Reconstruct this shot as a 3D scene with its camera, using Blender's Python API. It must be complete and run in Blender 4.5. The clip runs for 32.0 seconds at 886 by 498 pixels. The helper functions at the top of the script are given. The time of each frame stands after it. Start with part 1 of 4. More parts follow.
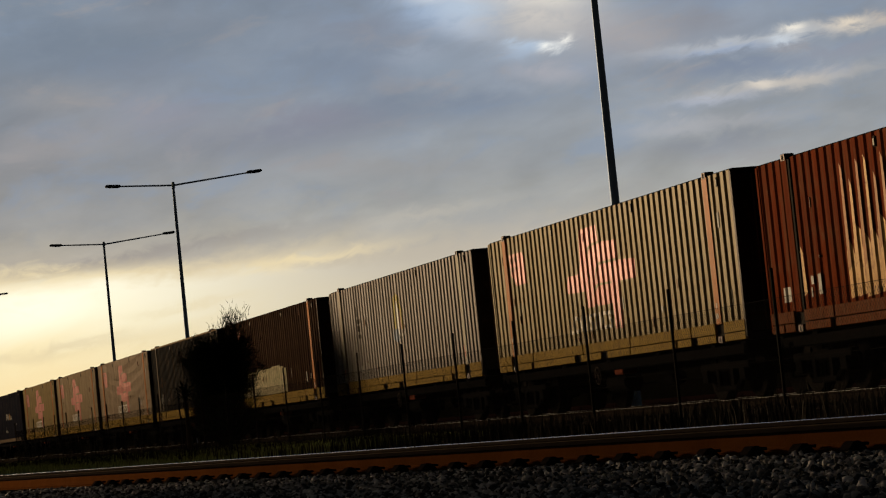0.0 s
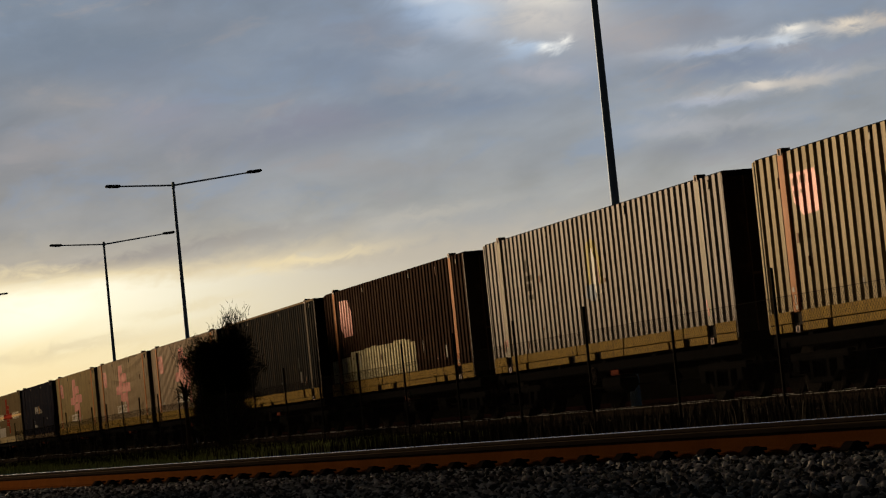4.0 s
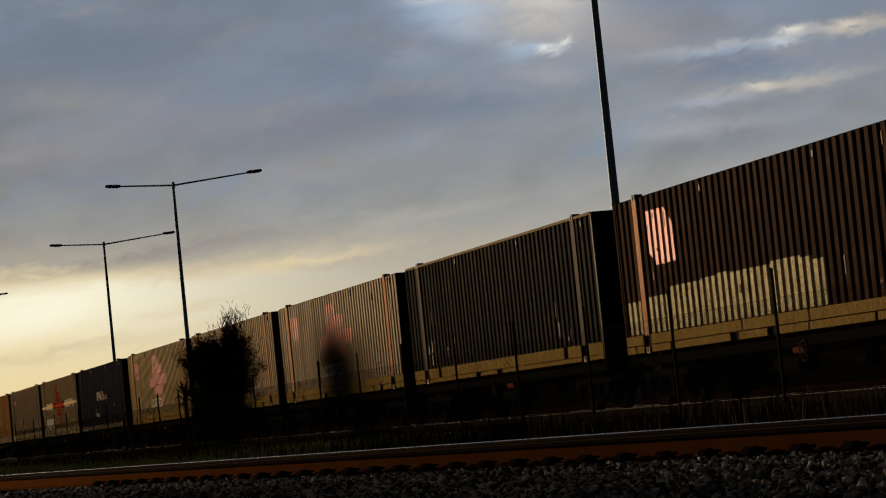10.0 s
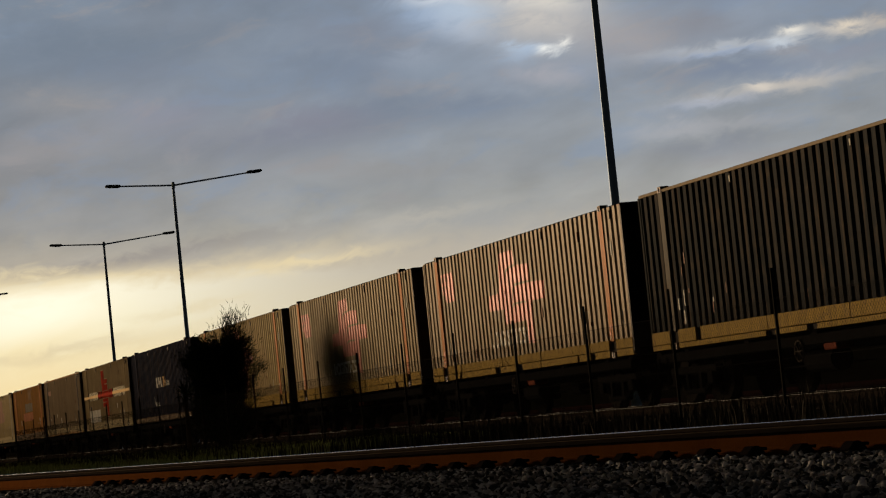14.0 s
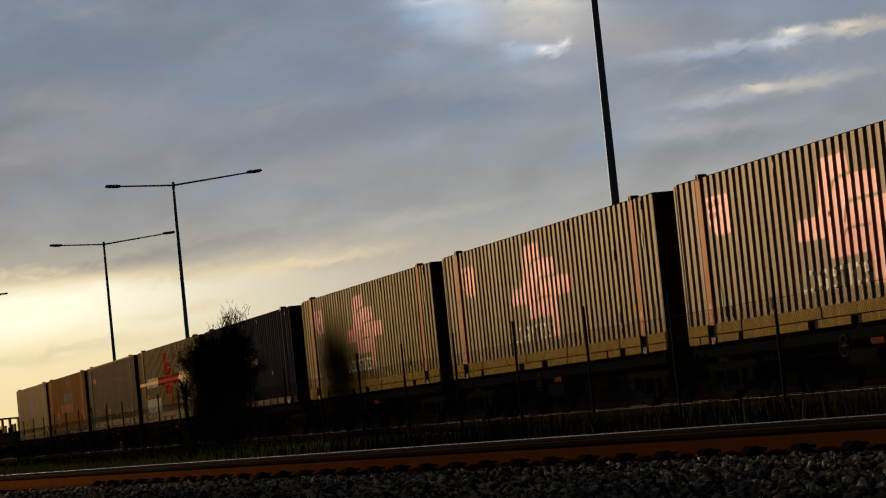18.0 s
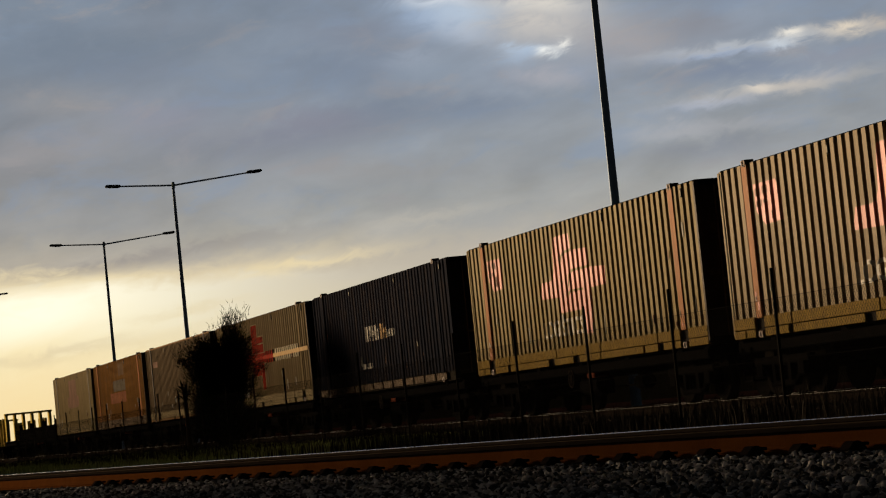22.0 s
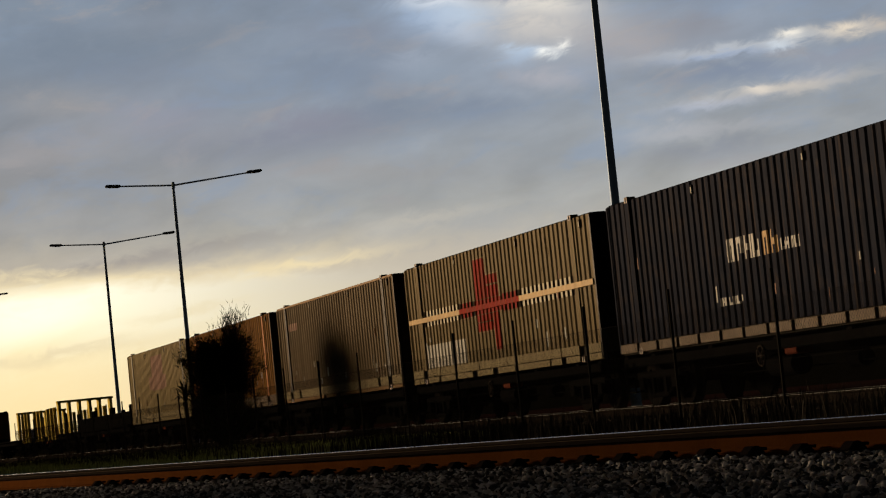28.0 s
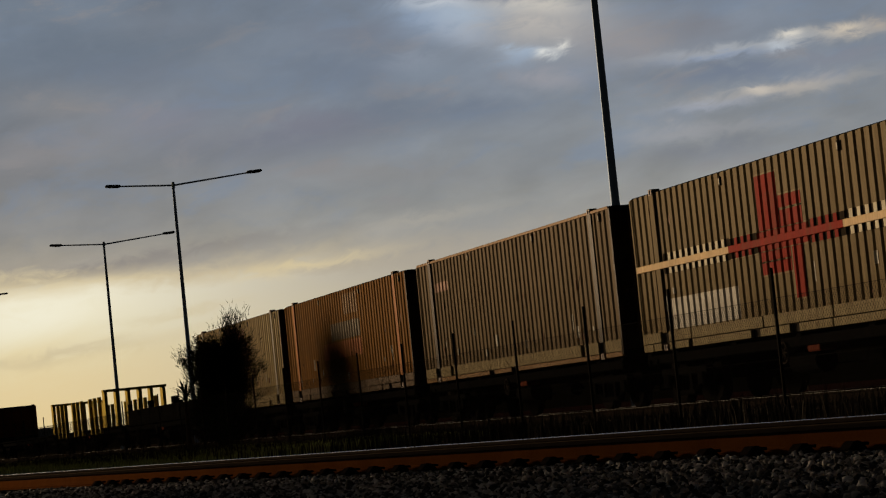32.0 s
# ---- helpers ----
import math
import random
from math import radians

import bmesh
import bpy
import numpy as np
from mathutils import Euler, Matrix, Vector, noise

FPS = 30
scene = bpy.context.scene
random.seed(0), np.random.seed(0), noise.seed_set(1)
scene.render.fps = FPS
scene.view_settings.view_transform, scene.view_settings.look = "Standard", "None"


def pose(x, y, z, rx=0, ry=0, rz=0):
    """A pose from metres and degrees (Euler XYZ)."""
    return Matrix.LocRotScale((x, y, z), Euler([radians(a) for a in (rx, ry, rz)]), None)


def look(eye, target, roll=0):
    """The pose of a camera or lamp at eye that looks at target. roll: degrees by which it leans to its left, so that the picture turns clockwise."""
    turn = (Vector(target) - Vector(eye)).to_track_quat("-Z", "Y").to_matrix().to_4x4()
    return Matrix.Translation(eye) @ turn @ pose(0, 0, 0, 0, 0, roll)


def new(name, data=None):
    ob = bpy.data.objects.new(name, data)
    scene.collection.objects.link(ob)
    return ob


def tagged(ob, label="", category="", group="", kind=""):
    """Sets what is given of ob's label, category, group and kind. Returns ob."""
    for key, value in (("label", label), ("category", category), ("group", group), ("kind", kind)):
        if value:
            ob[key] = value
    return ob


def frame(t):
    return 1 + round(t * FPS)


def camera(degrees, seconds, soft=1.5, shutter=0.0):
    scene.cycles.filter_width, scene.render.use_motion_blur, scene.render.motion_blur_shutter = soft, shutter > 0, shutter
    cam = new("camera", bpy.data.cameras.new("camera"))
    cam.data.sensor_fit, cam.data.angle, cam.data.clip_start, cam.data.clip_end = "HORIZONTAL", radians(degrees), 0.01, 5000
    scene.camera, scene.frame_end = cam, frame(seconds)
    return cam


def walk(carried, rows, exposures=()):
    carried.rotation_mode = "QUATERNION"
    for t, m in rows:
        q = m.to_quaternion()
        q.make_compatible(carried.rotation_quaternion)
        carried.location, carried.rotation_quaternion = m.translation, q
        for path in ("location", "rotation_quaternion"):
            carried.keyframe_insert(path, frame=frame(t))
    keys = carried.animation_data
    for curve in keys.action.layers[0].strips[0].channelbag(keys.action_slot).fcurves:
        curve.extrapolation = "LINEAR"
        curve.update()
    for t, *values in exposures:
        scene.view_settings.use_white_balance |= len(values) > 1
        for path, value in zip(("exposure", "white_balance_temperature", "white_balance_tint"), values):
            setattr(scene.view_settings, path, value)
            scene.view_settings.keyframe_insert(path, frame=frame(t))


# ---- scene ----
cam = camera(19.06, 32.0, soft=1.2)
EYE = (0.0, 0.0, 0.5)
HEAD, TILT, ROLL = -1.2996, 0.0605, -5.775
aim = (EYE[0] + math.sin(HEAD) * math.cos(TILT), EYE[1] + math.cos(HEAD) * math.cos(TILT), EYE[2] + math.sin(TILT))
walk(cam, [(0.0, look(EYE, aim, ROLL)), (32.0, look(EYE, aim, ROLL))], exposures=[(0.0, 1.70), (3.0, 1.70), (6.0, 1.76), (7.0, 1.78), (9.0, 1.58), (11.0, 1.45), (13.0, 1.52), (14.0, 1.63), (18.0, 1.65), (23.0, 1.67), (25.0, 1.72), (28.0, 1.77), (29.0, 1.76), (30.0, 1.64), (31.0, 1.35), (32.0, 1.34)])

# how far the train has rolled along its track, second by second
ROLLED = [(0, 0.0), (1, 3.77), (2, 7.55), (3, 11.46), (4.5, 17.70), (6, 24.04), (9, 36.51), (13, 53.74), (19, 80.05), (23, 97.96), (28, 119.76), (32, 136.73)]


# ---- world, sun ----
def lin(r, g, b, a=1.0):
    return tuple(((c / 255) / 12.92 if c / 255 < 0.04045 else ((c / 255 + 0.055) / 1.055) ** 2.4) for c in (r, g, b)) + (a,)


class Nodes:
    """A small writer of node trees."""

    def __init__(self, tree):
        self.tree = tree

    def add(self, kind, sockets=(), **props):
        n = self.tree.nodes.new(kind)
        for k, v in props.items():
            setattr(n, k, v)
        for k, v in dict(sockets).items():
            if isinstance(v, bpy.types.NodeSocket):
                self.tree.links.new(v, n.inputs[k])
            else:
                n.inputs[k].default_value = v
        return n

    def math(self, op, a, b=0.0, c=0.0, clamp=False):
        return self.add("ShaderNodeMath", {0: a, 1: b, 2: c}, operation=op, use_clamp=clamp).outputs[0]

    def remap(self, v, a, b, c=0.0, d=1.0):
        return self.add("ShaderNodeMapRange", {0: v, 1: a, 2: b, 3: c, 4: d}, interpolation_type="SMOOTHSTEP").outputs[0]

    def mix(self, f, a, b, kind="MIX"):
        n = self.add("ShaderNodeMix", data_type="RGBA", blend_type=kind)
        for k, v in ((0, f), (6, a), (7, b)):
            if isinstance(v, bpy.types.NodeSocket):
                self.tree.links.new(v, n.inputs[k])
            else:
                n.inputs[k].default_value = v
        return n.outputs[2]

    def noise(self, vec, scale, detail=3.0, rough=0.55, distort=0.0):
        return self.add("ShaderNodeTexNoise", {"Vector": vec, "Scale": scale, "Detail": detail, "Roughness": rough, "Distortion": distort}).outputs[0]

    def ramp(self, f, stops):
        n = self.add("ShaderNodeValToRGB", {0: f})
        r = n.color_ramp
        while len(r.elements) < len(stops):
            r.elements.new(1.0)
        for e, (p, c) in zip(r.elements, stops):
            e.position, e.color = p, c
        return n.outputs[0]


SUNSET = -104.0     # bearing of the sunset, degrees from +Y towards +X


def cloud_group():
    """Evening cloud deck by direction: a bright yellow strip low by the sunset, grey-blue streaked cloud above."""
    g = bpy.data.node_groups.new("cloud_deck", "ShaderNodeTree")
    g.interface.new_socket("Direction", in_out="INPUT", socket_type="NodeSocketVector")
    g.interface.new_socket("Color", in_out="OUTPUT", socket_type="NodeSocketColor")
    g.interface.new_socket("Away", in_out="OUTPUT", socket_type="NodeSocketFloat")
    n = Nodes(g)
    gin, gout = n.add("NodeGroupInput"), n.add("NodeGroupOutput")
    d = n.add("ShaderNodeVectorMath", {0: gin.outputs[0]}, operation="NORMALIZE").outputs[0]
    s = n.add("ShaderNodeSeparateXYZ", {0: d})
    az = n.math("DEGREES", n.math("ARCTAN2", s.outputs[0], s.outputs[1]))
    el = n.math("DEGREES", n.math("ARCSINE", s.outputs[2]))
    lean = n.math("SUBTRACT", el, n.math("MULTIPLY", n.math("ADD", az, 74.0), 0.11))
    flat = n.add("ShaderNodeCombineXYZ", {0: n.math("MULTIPLY", az, 0.16), 1: n.math("MULTIPLY", lean, 0.5), 2: 0.7}).outputs[0]
    fine = n.add("ShaderNodeCombineXYZ", {0: n.math("MULTIPLY", az, 0.42), 1: n.math("MULTIPLY", lean, 0.85), 2: 3.1}).outputs[0]
    n1 = n.noise(flat, 1.5, 5.0, 0.55, 0.5)
    n2 = n.noise(fine, 1.3, 5.0, 0.5, 0.4)
    n3 = n.noise(fine, 3.4, 5.0, 0.6, 0.6)
    away = n.math("ABSOLUTE", n.math("SUBTRACT", n.math("FLOORED_MODULO", n.math("SUBTRACT", az, SUNSET - 180.0), 360.0), 180.0))
    e2 = n.math("ADD", el, n.math("ADD", n.math("MULTIPLY", n.math("SUBTRACT", n1, 0.5), 1.3), n.math("MULTIPLY", n.math("SUBTRACT", n3, 0.5), 0.5)))
    e3 = n.math("DIVIDE", e2, 12.0)
    warm = n.ramp(e3, [(0.0, lin(236, 208, 150)), (0.10, lin(236, 214, 164)), (0.17, lin(238, 221, 176)), (0.22, lin(246, 236, 202)), (0.275, lin(250, 242, 214)),
                       (0.305, lin(226, 208, 168)), (0.335, lin(172, 163, 150)), (0.40, lin(147, 144, 142)), (0.50, lin(133, 134, 139)),
                       (0.62, lin(128, 134, 145)), (0.8, lin(120, 130, 145)), (1.0, lin(112, 122, 140))])
    cool = n.ramp(e3, [(0.15, lin(196, 184, 160)), (0.30, lin(178, 170, 156)), (0.35, lin(160, 158, 155)), (0.42, lin(146, 148, 152)), (0.6, lin(133, 141, 155)), (1.0, lin(116, 127, 146))])
    col = n.mix(n.remap(away, 20.0, 30.0), warm, cool)
    tone = n.math("ADD", 0.58, n.math("ADD", n.math("MULTIPLY", n2, 0.46), n.math("MULTIPLY", n1, 0.40)))
    col = n.mix(n.remap(el, 3.3, 4.6), col, n.mix(1.0, col, n.add("ShaderNodeCombineColor", {0: n.math("MULTIPLY", tone, 0.975), 1: tone, 2: n.math("MULTIPLY", tone, 0.985)}).outputs[0], "MULTIPLY"))
    hue = n.noise(n.add("ShaderNodeCombineXYZ", {0: n.math("MULTIPLY", az, 0.3), 1: n.math("MULTIPLY", lean, 0.75), 2: 9.4}).outputs[0], 1.4, 6.0, 0.6, 0.5)
    high_up = n.remap(el, 3.8, 5.2)
    col = n.mix(n.math("MULTIPLY", n.remap(hue, 0.5, 0.72, 0.0, 0.4), high_up), col, lin(124, 143, 168))
    col = n.mix(n.math("MULTIPLY", n.remap(hue, 0.46, 0.32, 0.0, 0.5), high_up), col, lin(150, 146, 146))
    puffs = [(-82.75, 8.70, 1.33, 0.73, -0.08, (114, 126, 142), 0.6), (-82.44, 7.51, 1.09, 0.36, -0.08, (148, 145, 144), 0.6), (-80.16, 6.90, 1.22, 0.49, -0.09, (138, 138, 152), 0.5), (-76.50, 7.83, 1.72, 0.61, -0.10, (115, 127, 144), 0.55), (-78.75, 6.52, 1.10, 0.24, -0.09, (142, 143, 147), 0.4),
             (-75.34, 6.62, 1.35, 0.36, -0.10, (114, 129, 144), 0.55), (-75.47, 5.37, 1.84, 0.30, -0.10, (144, 141, 139), 0.5), (-79.79, 8.88, 1.22, 0.36, -0.09, (141, 145, 155), 0.5), (-74.40, 7.45, 0.74, 0.36, -0.10, (144, 156, 170), 0.5), (-80.71, 8.12, 1.34, 0.43, -0.09, (120, 128, 144), 0.5),
             (-80.5, 8.6, 3.0, 0.6, 0.08, (108, 120, 134), 0.6), (-77.0, 6.4, 2.4, 0.5, 0.08, (118, 122, 138), 0.6), (-82.6, 6.5, 1.6, 0.45, 0.08, (150, 146, 146), 0.6),
             (-74.18, 8.56, 0.86, 0.43, -0.10, (150, 172, 200), 0.7), (-73.84, 8.83, 0.86, 0.15, -0.10, (205, 212, 220), 0.8), (-73.50, 8.23, 0.74, 0.34, -0.10, (170, 184, 203), 0.7), (-71.78, 8.26, 1.50, 0.60, -0.11, (194, 189, 183), 0.9), (-71.75, 8.61, 0.98, 0.15, -0.11, (210, 205, 196), 0.85),
             (-72.22, 7.68, 0.49, 0.12, -0.11, (180, 200, 222), 0.6), (-71.76, 7.58, 0.20, 0.11, 0.07, (250, 247, 236), 1), (-71.35, 7.70, 0.18, 0.11, 0.24, (240, 238, 230), 0.95), (-69.96, 7.57, 1.10, 0.49, -0.11, (158, 153, 154), 0.65), (-71.72, 7.05, 0.80, 0.22, -0.11, (166, 164, 170), 0.65),
             (-68.42, 7.78, 1.09, 0.36, -0.12, (134, 132, 137), 0.5), (-67.93, 7.11, 1.15, 0.11, 0.02, (152, 167, 192), 0.7), (-67.78, 6.73, 1.21, 0.24, 0.02, (116, 127, 145), 0.7), (-65.34, 6.83, 0.84, 0.17, -0.03, (134, 138, 151), 0.6), (-66.31, 7.36, 0.27, 0.13, -0.03, (234, 227, 213), 0.95),
             (-66.63, 7.18, 0.27, 0.10, 0.06, (196, 206, 216), 0.8), (-65.28, 7.30, 0.48, 0.12, -0.05, (222, 206, 182), 0.9), (-64.59, 7.37, 0.26, 0.13, -0.12, (196, 181, 162), 0.7), (-66.52, 6.30, 0.70, 0.16, -0.01, (190, 181, 170), 0.75), (-67.17, 6.25, 0.24, 0.13, 0.02, (222, 211, 196), 0.95),
             (-65.81, 6.45, 0.60, 0.15, 0.02, (166, 166, 171), 0.6), (-68.32, 6.05, 0.91, 0.10, 0.03, (166, 173, 189), 0.65), (-69.21, 5.65, 0.73, 0.18, -0.01, (160, 162, 167), 0.65), (-68.32, 5.13, 1.46, 0.30, -0.01, (122, 128, 142), 0.5), (-75.66, 7.70, 1.23, 0.49, -0.01, (117, 128, 145), 0.6),
             (-73.40, 6.53, 1.36, 0.32, -0.02, (116, 128, 146), 0.65), (-75.77, 8.45, 1.11, 0.30, -0.10, (124, 129, 142), 0.5), (-74.70, 7.71, 0.74, 0.19, -0.01, (150, 159, 173), 0.5), (-76.91, 6.59, 0.98, 0.36, -0.10, (132, 132, 144), 0.5),
             (-83.2, 3.0, 1.5, 0.42, 0.08, (253, 247, 222), 0.9), (-77.4, 3.55, 1.7, 0.13, 0.08, (226, 208, 166), 0.8), (-74.8, 4.25, 1.6, 0.14, 0.08, (182, 176, 164), 0.5),
             (-67.3, 7.24, 2.2, 0.11, 0.03, (186, 188, 190), 0.55), (-66.8, 6.24, 2.1, 0.15, 0.045, (188, 182, 174), 0.55), (-68.2, 5.58, 1.7, 0.14, -0.02, (166, 166, 170), 0.5),
             (-73.4, 8.55, 0.7, 0.22, 0.0, (176, 192, 210), 0.7), (-72.3, 7.55, 0.7, 0.16, 0.05, (158, 176, 198), 0.6), (-67.4, 6.72, 1.7, 0.13, 0.02, (120, 131, 150), 0.5), (-65.2, 6.78, 1.1, 0.12, 0.0, (138, 142, 152), 0.5),
             (-83.0, 2.1, 2.2, 0.16, 0.08, (208, 192, 156), 0.6), (-81.0, 3.95, 3.2, 0.15, 0.08, (142, 136, 132), 0.6), (-80.0, 2.75, 1.2, 0.12, 0.08, (216, 200, 162), 0.5)]
    a4 = n.math("ADD", az, n.math("ADD", n.math("MULTIPLY", n.math("SUBTRACT", n3, 0.5), 0.7), n.math("MULTIPLY", n.math("SUBTRACT", n2, 0.5), 0.5)))
    e4 = n.math("ADD", el, n.math("ADD", n.math("MULTIPLY", n.math("SUBTRACT", n3, 0.5), -0.5), n.math("MULTIPLY", n.math("SUBTRACT", n2, 0.5), 0.3)))
    for a, e, sa, se, slope, c, f in puffs:
        da = n.math("SUBTRACT", a4, a)
        de = n.math("SUBTRACT", n.math("SUBTRACT", e4, e), n.math("MULTIPLY", da, slope))
        q = n.math("ADD", n.math("POWER", n.math("ABSOLUTE", n.math("DIVIDE", da, sa)), 2.0), n.math("POWER", n.math("ABSOLUTE", n.math("DIVIDE", de, se)), 2.0))
        m = n.math("MULTIPLY", n.math("EXPONENT", n.math("MULTIPLY", q, -1.0)), n.math("MULTIPLY", f, n.remap(n3, 0.3, 0.6, 0.7, 1.0)), clamp=True)
        col = n.mix(m, col, lin(*c))
    g.links.new(col, gout.inputs[0])
    g.links.new(away, gout.inputs[1])
    return g


CLOUDS = cloud_group()
world = bpy.data.worlds.new("evening")
scene.world = world
world.use_nodes = True
wn = Nodes(world.node_tree)
world.node_tree.nodes.clear()
wdir = wn.add("ShaderNodeTexCoord").outputs["Generated"]
wc = wn.add("ShaderNodeGroup", {0: wdir}, node_tree=CLOUDS)
sky = wn.add("ShaderNodeTexSky", sky_type="NISHITA", sun_disc=False, sun_elevation=radians(4.0), sun_rotation=radians(-113.0))
height = wn.add("ShaderNodeSeparateXYZ", {0: wdir}).outputs[2]
dim = wn.math("MAXIMUM", wn.remap(wc.outputs[1], 15.0, 100.0, 1.0, 0.03), wn.remap(height, 0.35, 0.95, 0.0, 0.2))
deck = wn.mix(1.0, wc.outputs[0], wn.add("ShaderNodeCombineColor", {0: dim, 1: dim, 2: dim}).outputs[0], "MULTIPLY")
b1 = wn.add("ShaderNodeBackground", {0: deck, 1: 0.05})
b2 = wn.add("ShaderNodeBackground", {0: sky.outputs[0], 1: 0.002})
wn.add("ShaderNodeOutputWorld", {0: wn.add("ShaderNodeAddShader", {0: b1.outputs[0], 1: b2.outputs[0]}).outputs[0]})

SUN_UP, SUN_AT = 4.0, -113.0
sun_data = bpy.data.lights.new("sun", "SUN")
sun_data.energy, sun_data.angle, sun_data.color = 4.3, radians(12.0), (1.0, 0.75, 0.48)
sun = new("sun", sun_data)
away = Vector((math.sin(radians(SUN_AT)) * math.cos(radians(SUN_UP)), math.cos(radians(SUN_AT)) * math.cos(radians(SUN_UP)), math.sin(radians(SUN_UP))))
sun.matrix_world = look(away * 100, (0, 0, 0))


# ---- materials ----
def surface(name, base, rough=0.6, metal=0.0, var=0.2, scale=2.0, fine=30.0, streak=0.0, dirt=(0.05, 0.04, 0.03), grime=0.0, bump=0.15, islands=0.0, pieces=0.0, gloss=0.0, panel=0.0, sheen=(1.0, 1.0, 1.0)):
    """A worn surface: large blotches, fine grain, runs down its height, grime in patches, fine relief."""
    m = bpy.data.materials.new(name)
    m.use_nodes = True
    t = m.node_tree
    t.nodes.clear()
    n = Nodes(t)
    co = n.add("ShaderNodeTexCoord").outputs["Object"]
    big, small = n.noise(co, scale, 4.0), n.noise(co, fine, 3.0, 0.6)
    f = n.math("ADD", 1.0, n.math("ADD", n.math("MULTIPLY", n.math("SUBTRACT", big, 0.5), 2.2 * var), n.math("MULTIPLY", n.math("SUBTRACT", small, 0.5), 1.4 * var)))
    if panel:
        ribs = n.noise(n.add("ShaderNodeMapping", {0: co, 3: (3.6, 0.0, 0.22)}).outputs[0], 1.0, 3.0, 0.6)
        f = n.math("MULTIPLY", f, n.math("ADD", 1.0 - 0.5 * panel, n.math("MULTIPLY", ribs, panel)))
        rain = n.noise(n.add("ShaderNodeMapping", {0: co, 3: (38.0, 38.0, 1.3)}).outputs[0], 1.0, 3.0, 0.6)
        f = n.math("MULTIPLY", f, n.math("ADD", 1.0 - 0.6 * panel, n.math("MULTIPLY", rain, 1.2 * panel)))
    if islands:
        f = n.math("MULTIPLY", f, n.math("ADD", 1.0 - islands, n.math("MULTIPLY", n.math("POWER", n.add("ShaderNodeNewGeometry").outputs["Random Per Island"], 2.2), 3.2 * islands)))
    if pieces:
        f = n.math("MULTIPLY", f, n.math("ADD", 1.0 - pieces, n.math("MULTIPLY", n.math("POWER", n.add("ShaderNodeObjectInfo").outputs["Random"], 2.2), 3.2 * pieces)))
    col = n.mix(1.0, (*base, 1.0), n.add("ShaderNodeCombineColor", {0: f, 1: f, 2: f}).outputs[0], "MULTIPLY")
    if streak:
        runs = n.noise(n.add("ShaderNodeMapping", {0: co, 3: (9.0, 9.0, 0.35)}).outputs[0], 1.0, 4.0, 0.65)
        col = n.mix(n.math("MULTIPLY", n.remap(runs, 0.48, 0.75), streak), col, (*dirt, 1.0))
    if grime:
        patch = n.noise(co, scale * 2.7, 6.0, 0.7)
        col = n.mix(n.math("MULTIPLY", n.remap(patch, 0.5, 0.72), grime), col, (*dirt, 1.0))
    r = n.math("ADD", rough - 0.1, n.math("MULTIPLY", small, 0.2), clamp=True)
    bsdf = n.add("ShaderNodeBsdfPrincipled", {"Base Color": col, "Roughness": r, "Metallic": metal, "Specular IOR Level": 0.0})
    if bump:
        bn = n.add("ShaderNodeBump", {"Strength": bump, "Distance": 0.01, "Height": small})
        if gloss:
            bn = n.add("ShaderNodeBump", {"Strength": 0.35, "Distance": 0.03, "Height": n.noise(co, 1.1, 2.0, 0.5), "Normal": bn.outputs[0]})
        t.links.new(bn.outputs[0], bsdf.inputs["Normal"])
    out = bsdf.outputs[0]
    if gloss:
        shine = n.add("ShaderNodeBsdfAnisotropic", {"Color": (*sheen, 1.0), "Roughness": n.math("ADD", 0.25, n.math("MULTIPLY", big, 0.12)), **({"Normal": bn.outputs[0]} if bump else {})})
        out = n.add("ShaderNodeMixShader", {0: gloss, 1: out, 2: shine.outputs[0]}).outputs[0]
    n.add("ShaderNodeOutputMaterial", {0: out})
    return m



def paint(name, base, streak=0.45, grime=0.35, dirt=(0.06, 0.038, 0.02), rough=0.5, gloss=0.0015, scale=0.9):
    sheen = tuple(0.58 + 0.42 * c / max(base) for c in base)
    return surface(name, tuple(0.36 * c for c in base), rough, 0.0, 0.2, scale, 25.0, streak, dirt, grime, 0.08, gloss=gloss, panel=0.7, sheen=sheen)


BEIGE = paint("beige_paint", (0.33, 0.252, 0.132))
GOLDBEIGE = paint("golden_beige_paint", (0.34, 0.25, 0.14))
WARMBEIGE = paint("warm_beige_paint", (0.34, 0.25, 0.16))
OLIVE = paint("olive_beige_paint", (0.28, 0.20, 0.075))
# this cream and the grey-cream are darkened to hold the sun's late fading
CREAM = paint("cream_paint", (0.19, 0.135, 0.062), gloss=0.0006)
GOLDCREAM = paint("golden_cream_paint", (0.34, 0.25, 0.11))
BELT = paint("golden_belt_paint", (0.62, 0.40, 0.17), 0.3, 0.4, gloss=0.0016)
GREYCREAM = paint("grey_cream_paint", (0.185, 0.132, 0.075), gloss=0.0005)
PALE = paint("pale_grey_paint", (0.31, 0.265, 0.225))
BROWN = paint("brown_paint", (0.040, 0.021, 0.013), gloss=0.0001)
GREEN = paint("grey_green_paint", (0.027, 0.0265, 0.025), gloss=0.0001)
NAVY = paint("navy_paint", (0.021, 0.0225, 0.033), 0.3, 0.25, gloss=0.0001)
ORANGE = paint("orange_paint", (0.15, 0.027, 0.006), 0.5, 0.5, gloss=0.00008)
ORANGE_TAIL = paint("bright_orange_paint", (0.40, 0.11, 0.03), 0.4, 0.4)
GOLD = paint("faded_gold_paint", (0.60, 0.36, 0.14), 0.6, 0.7, gloss=0.0012)
FADED = paint("thin_ochre_paint", (0.36, 0.17, 0.055), 0.8, 0.8, dirt=(0.16, 0.045, 0.012))
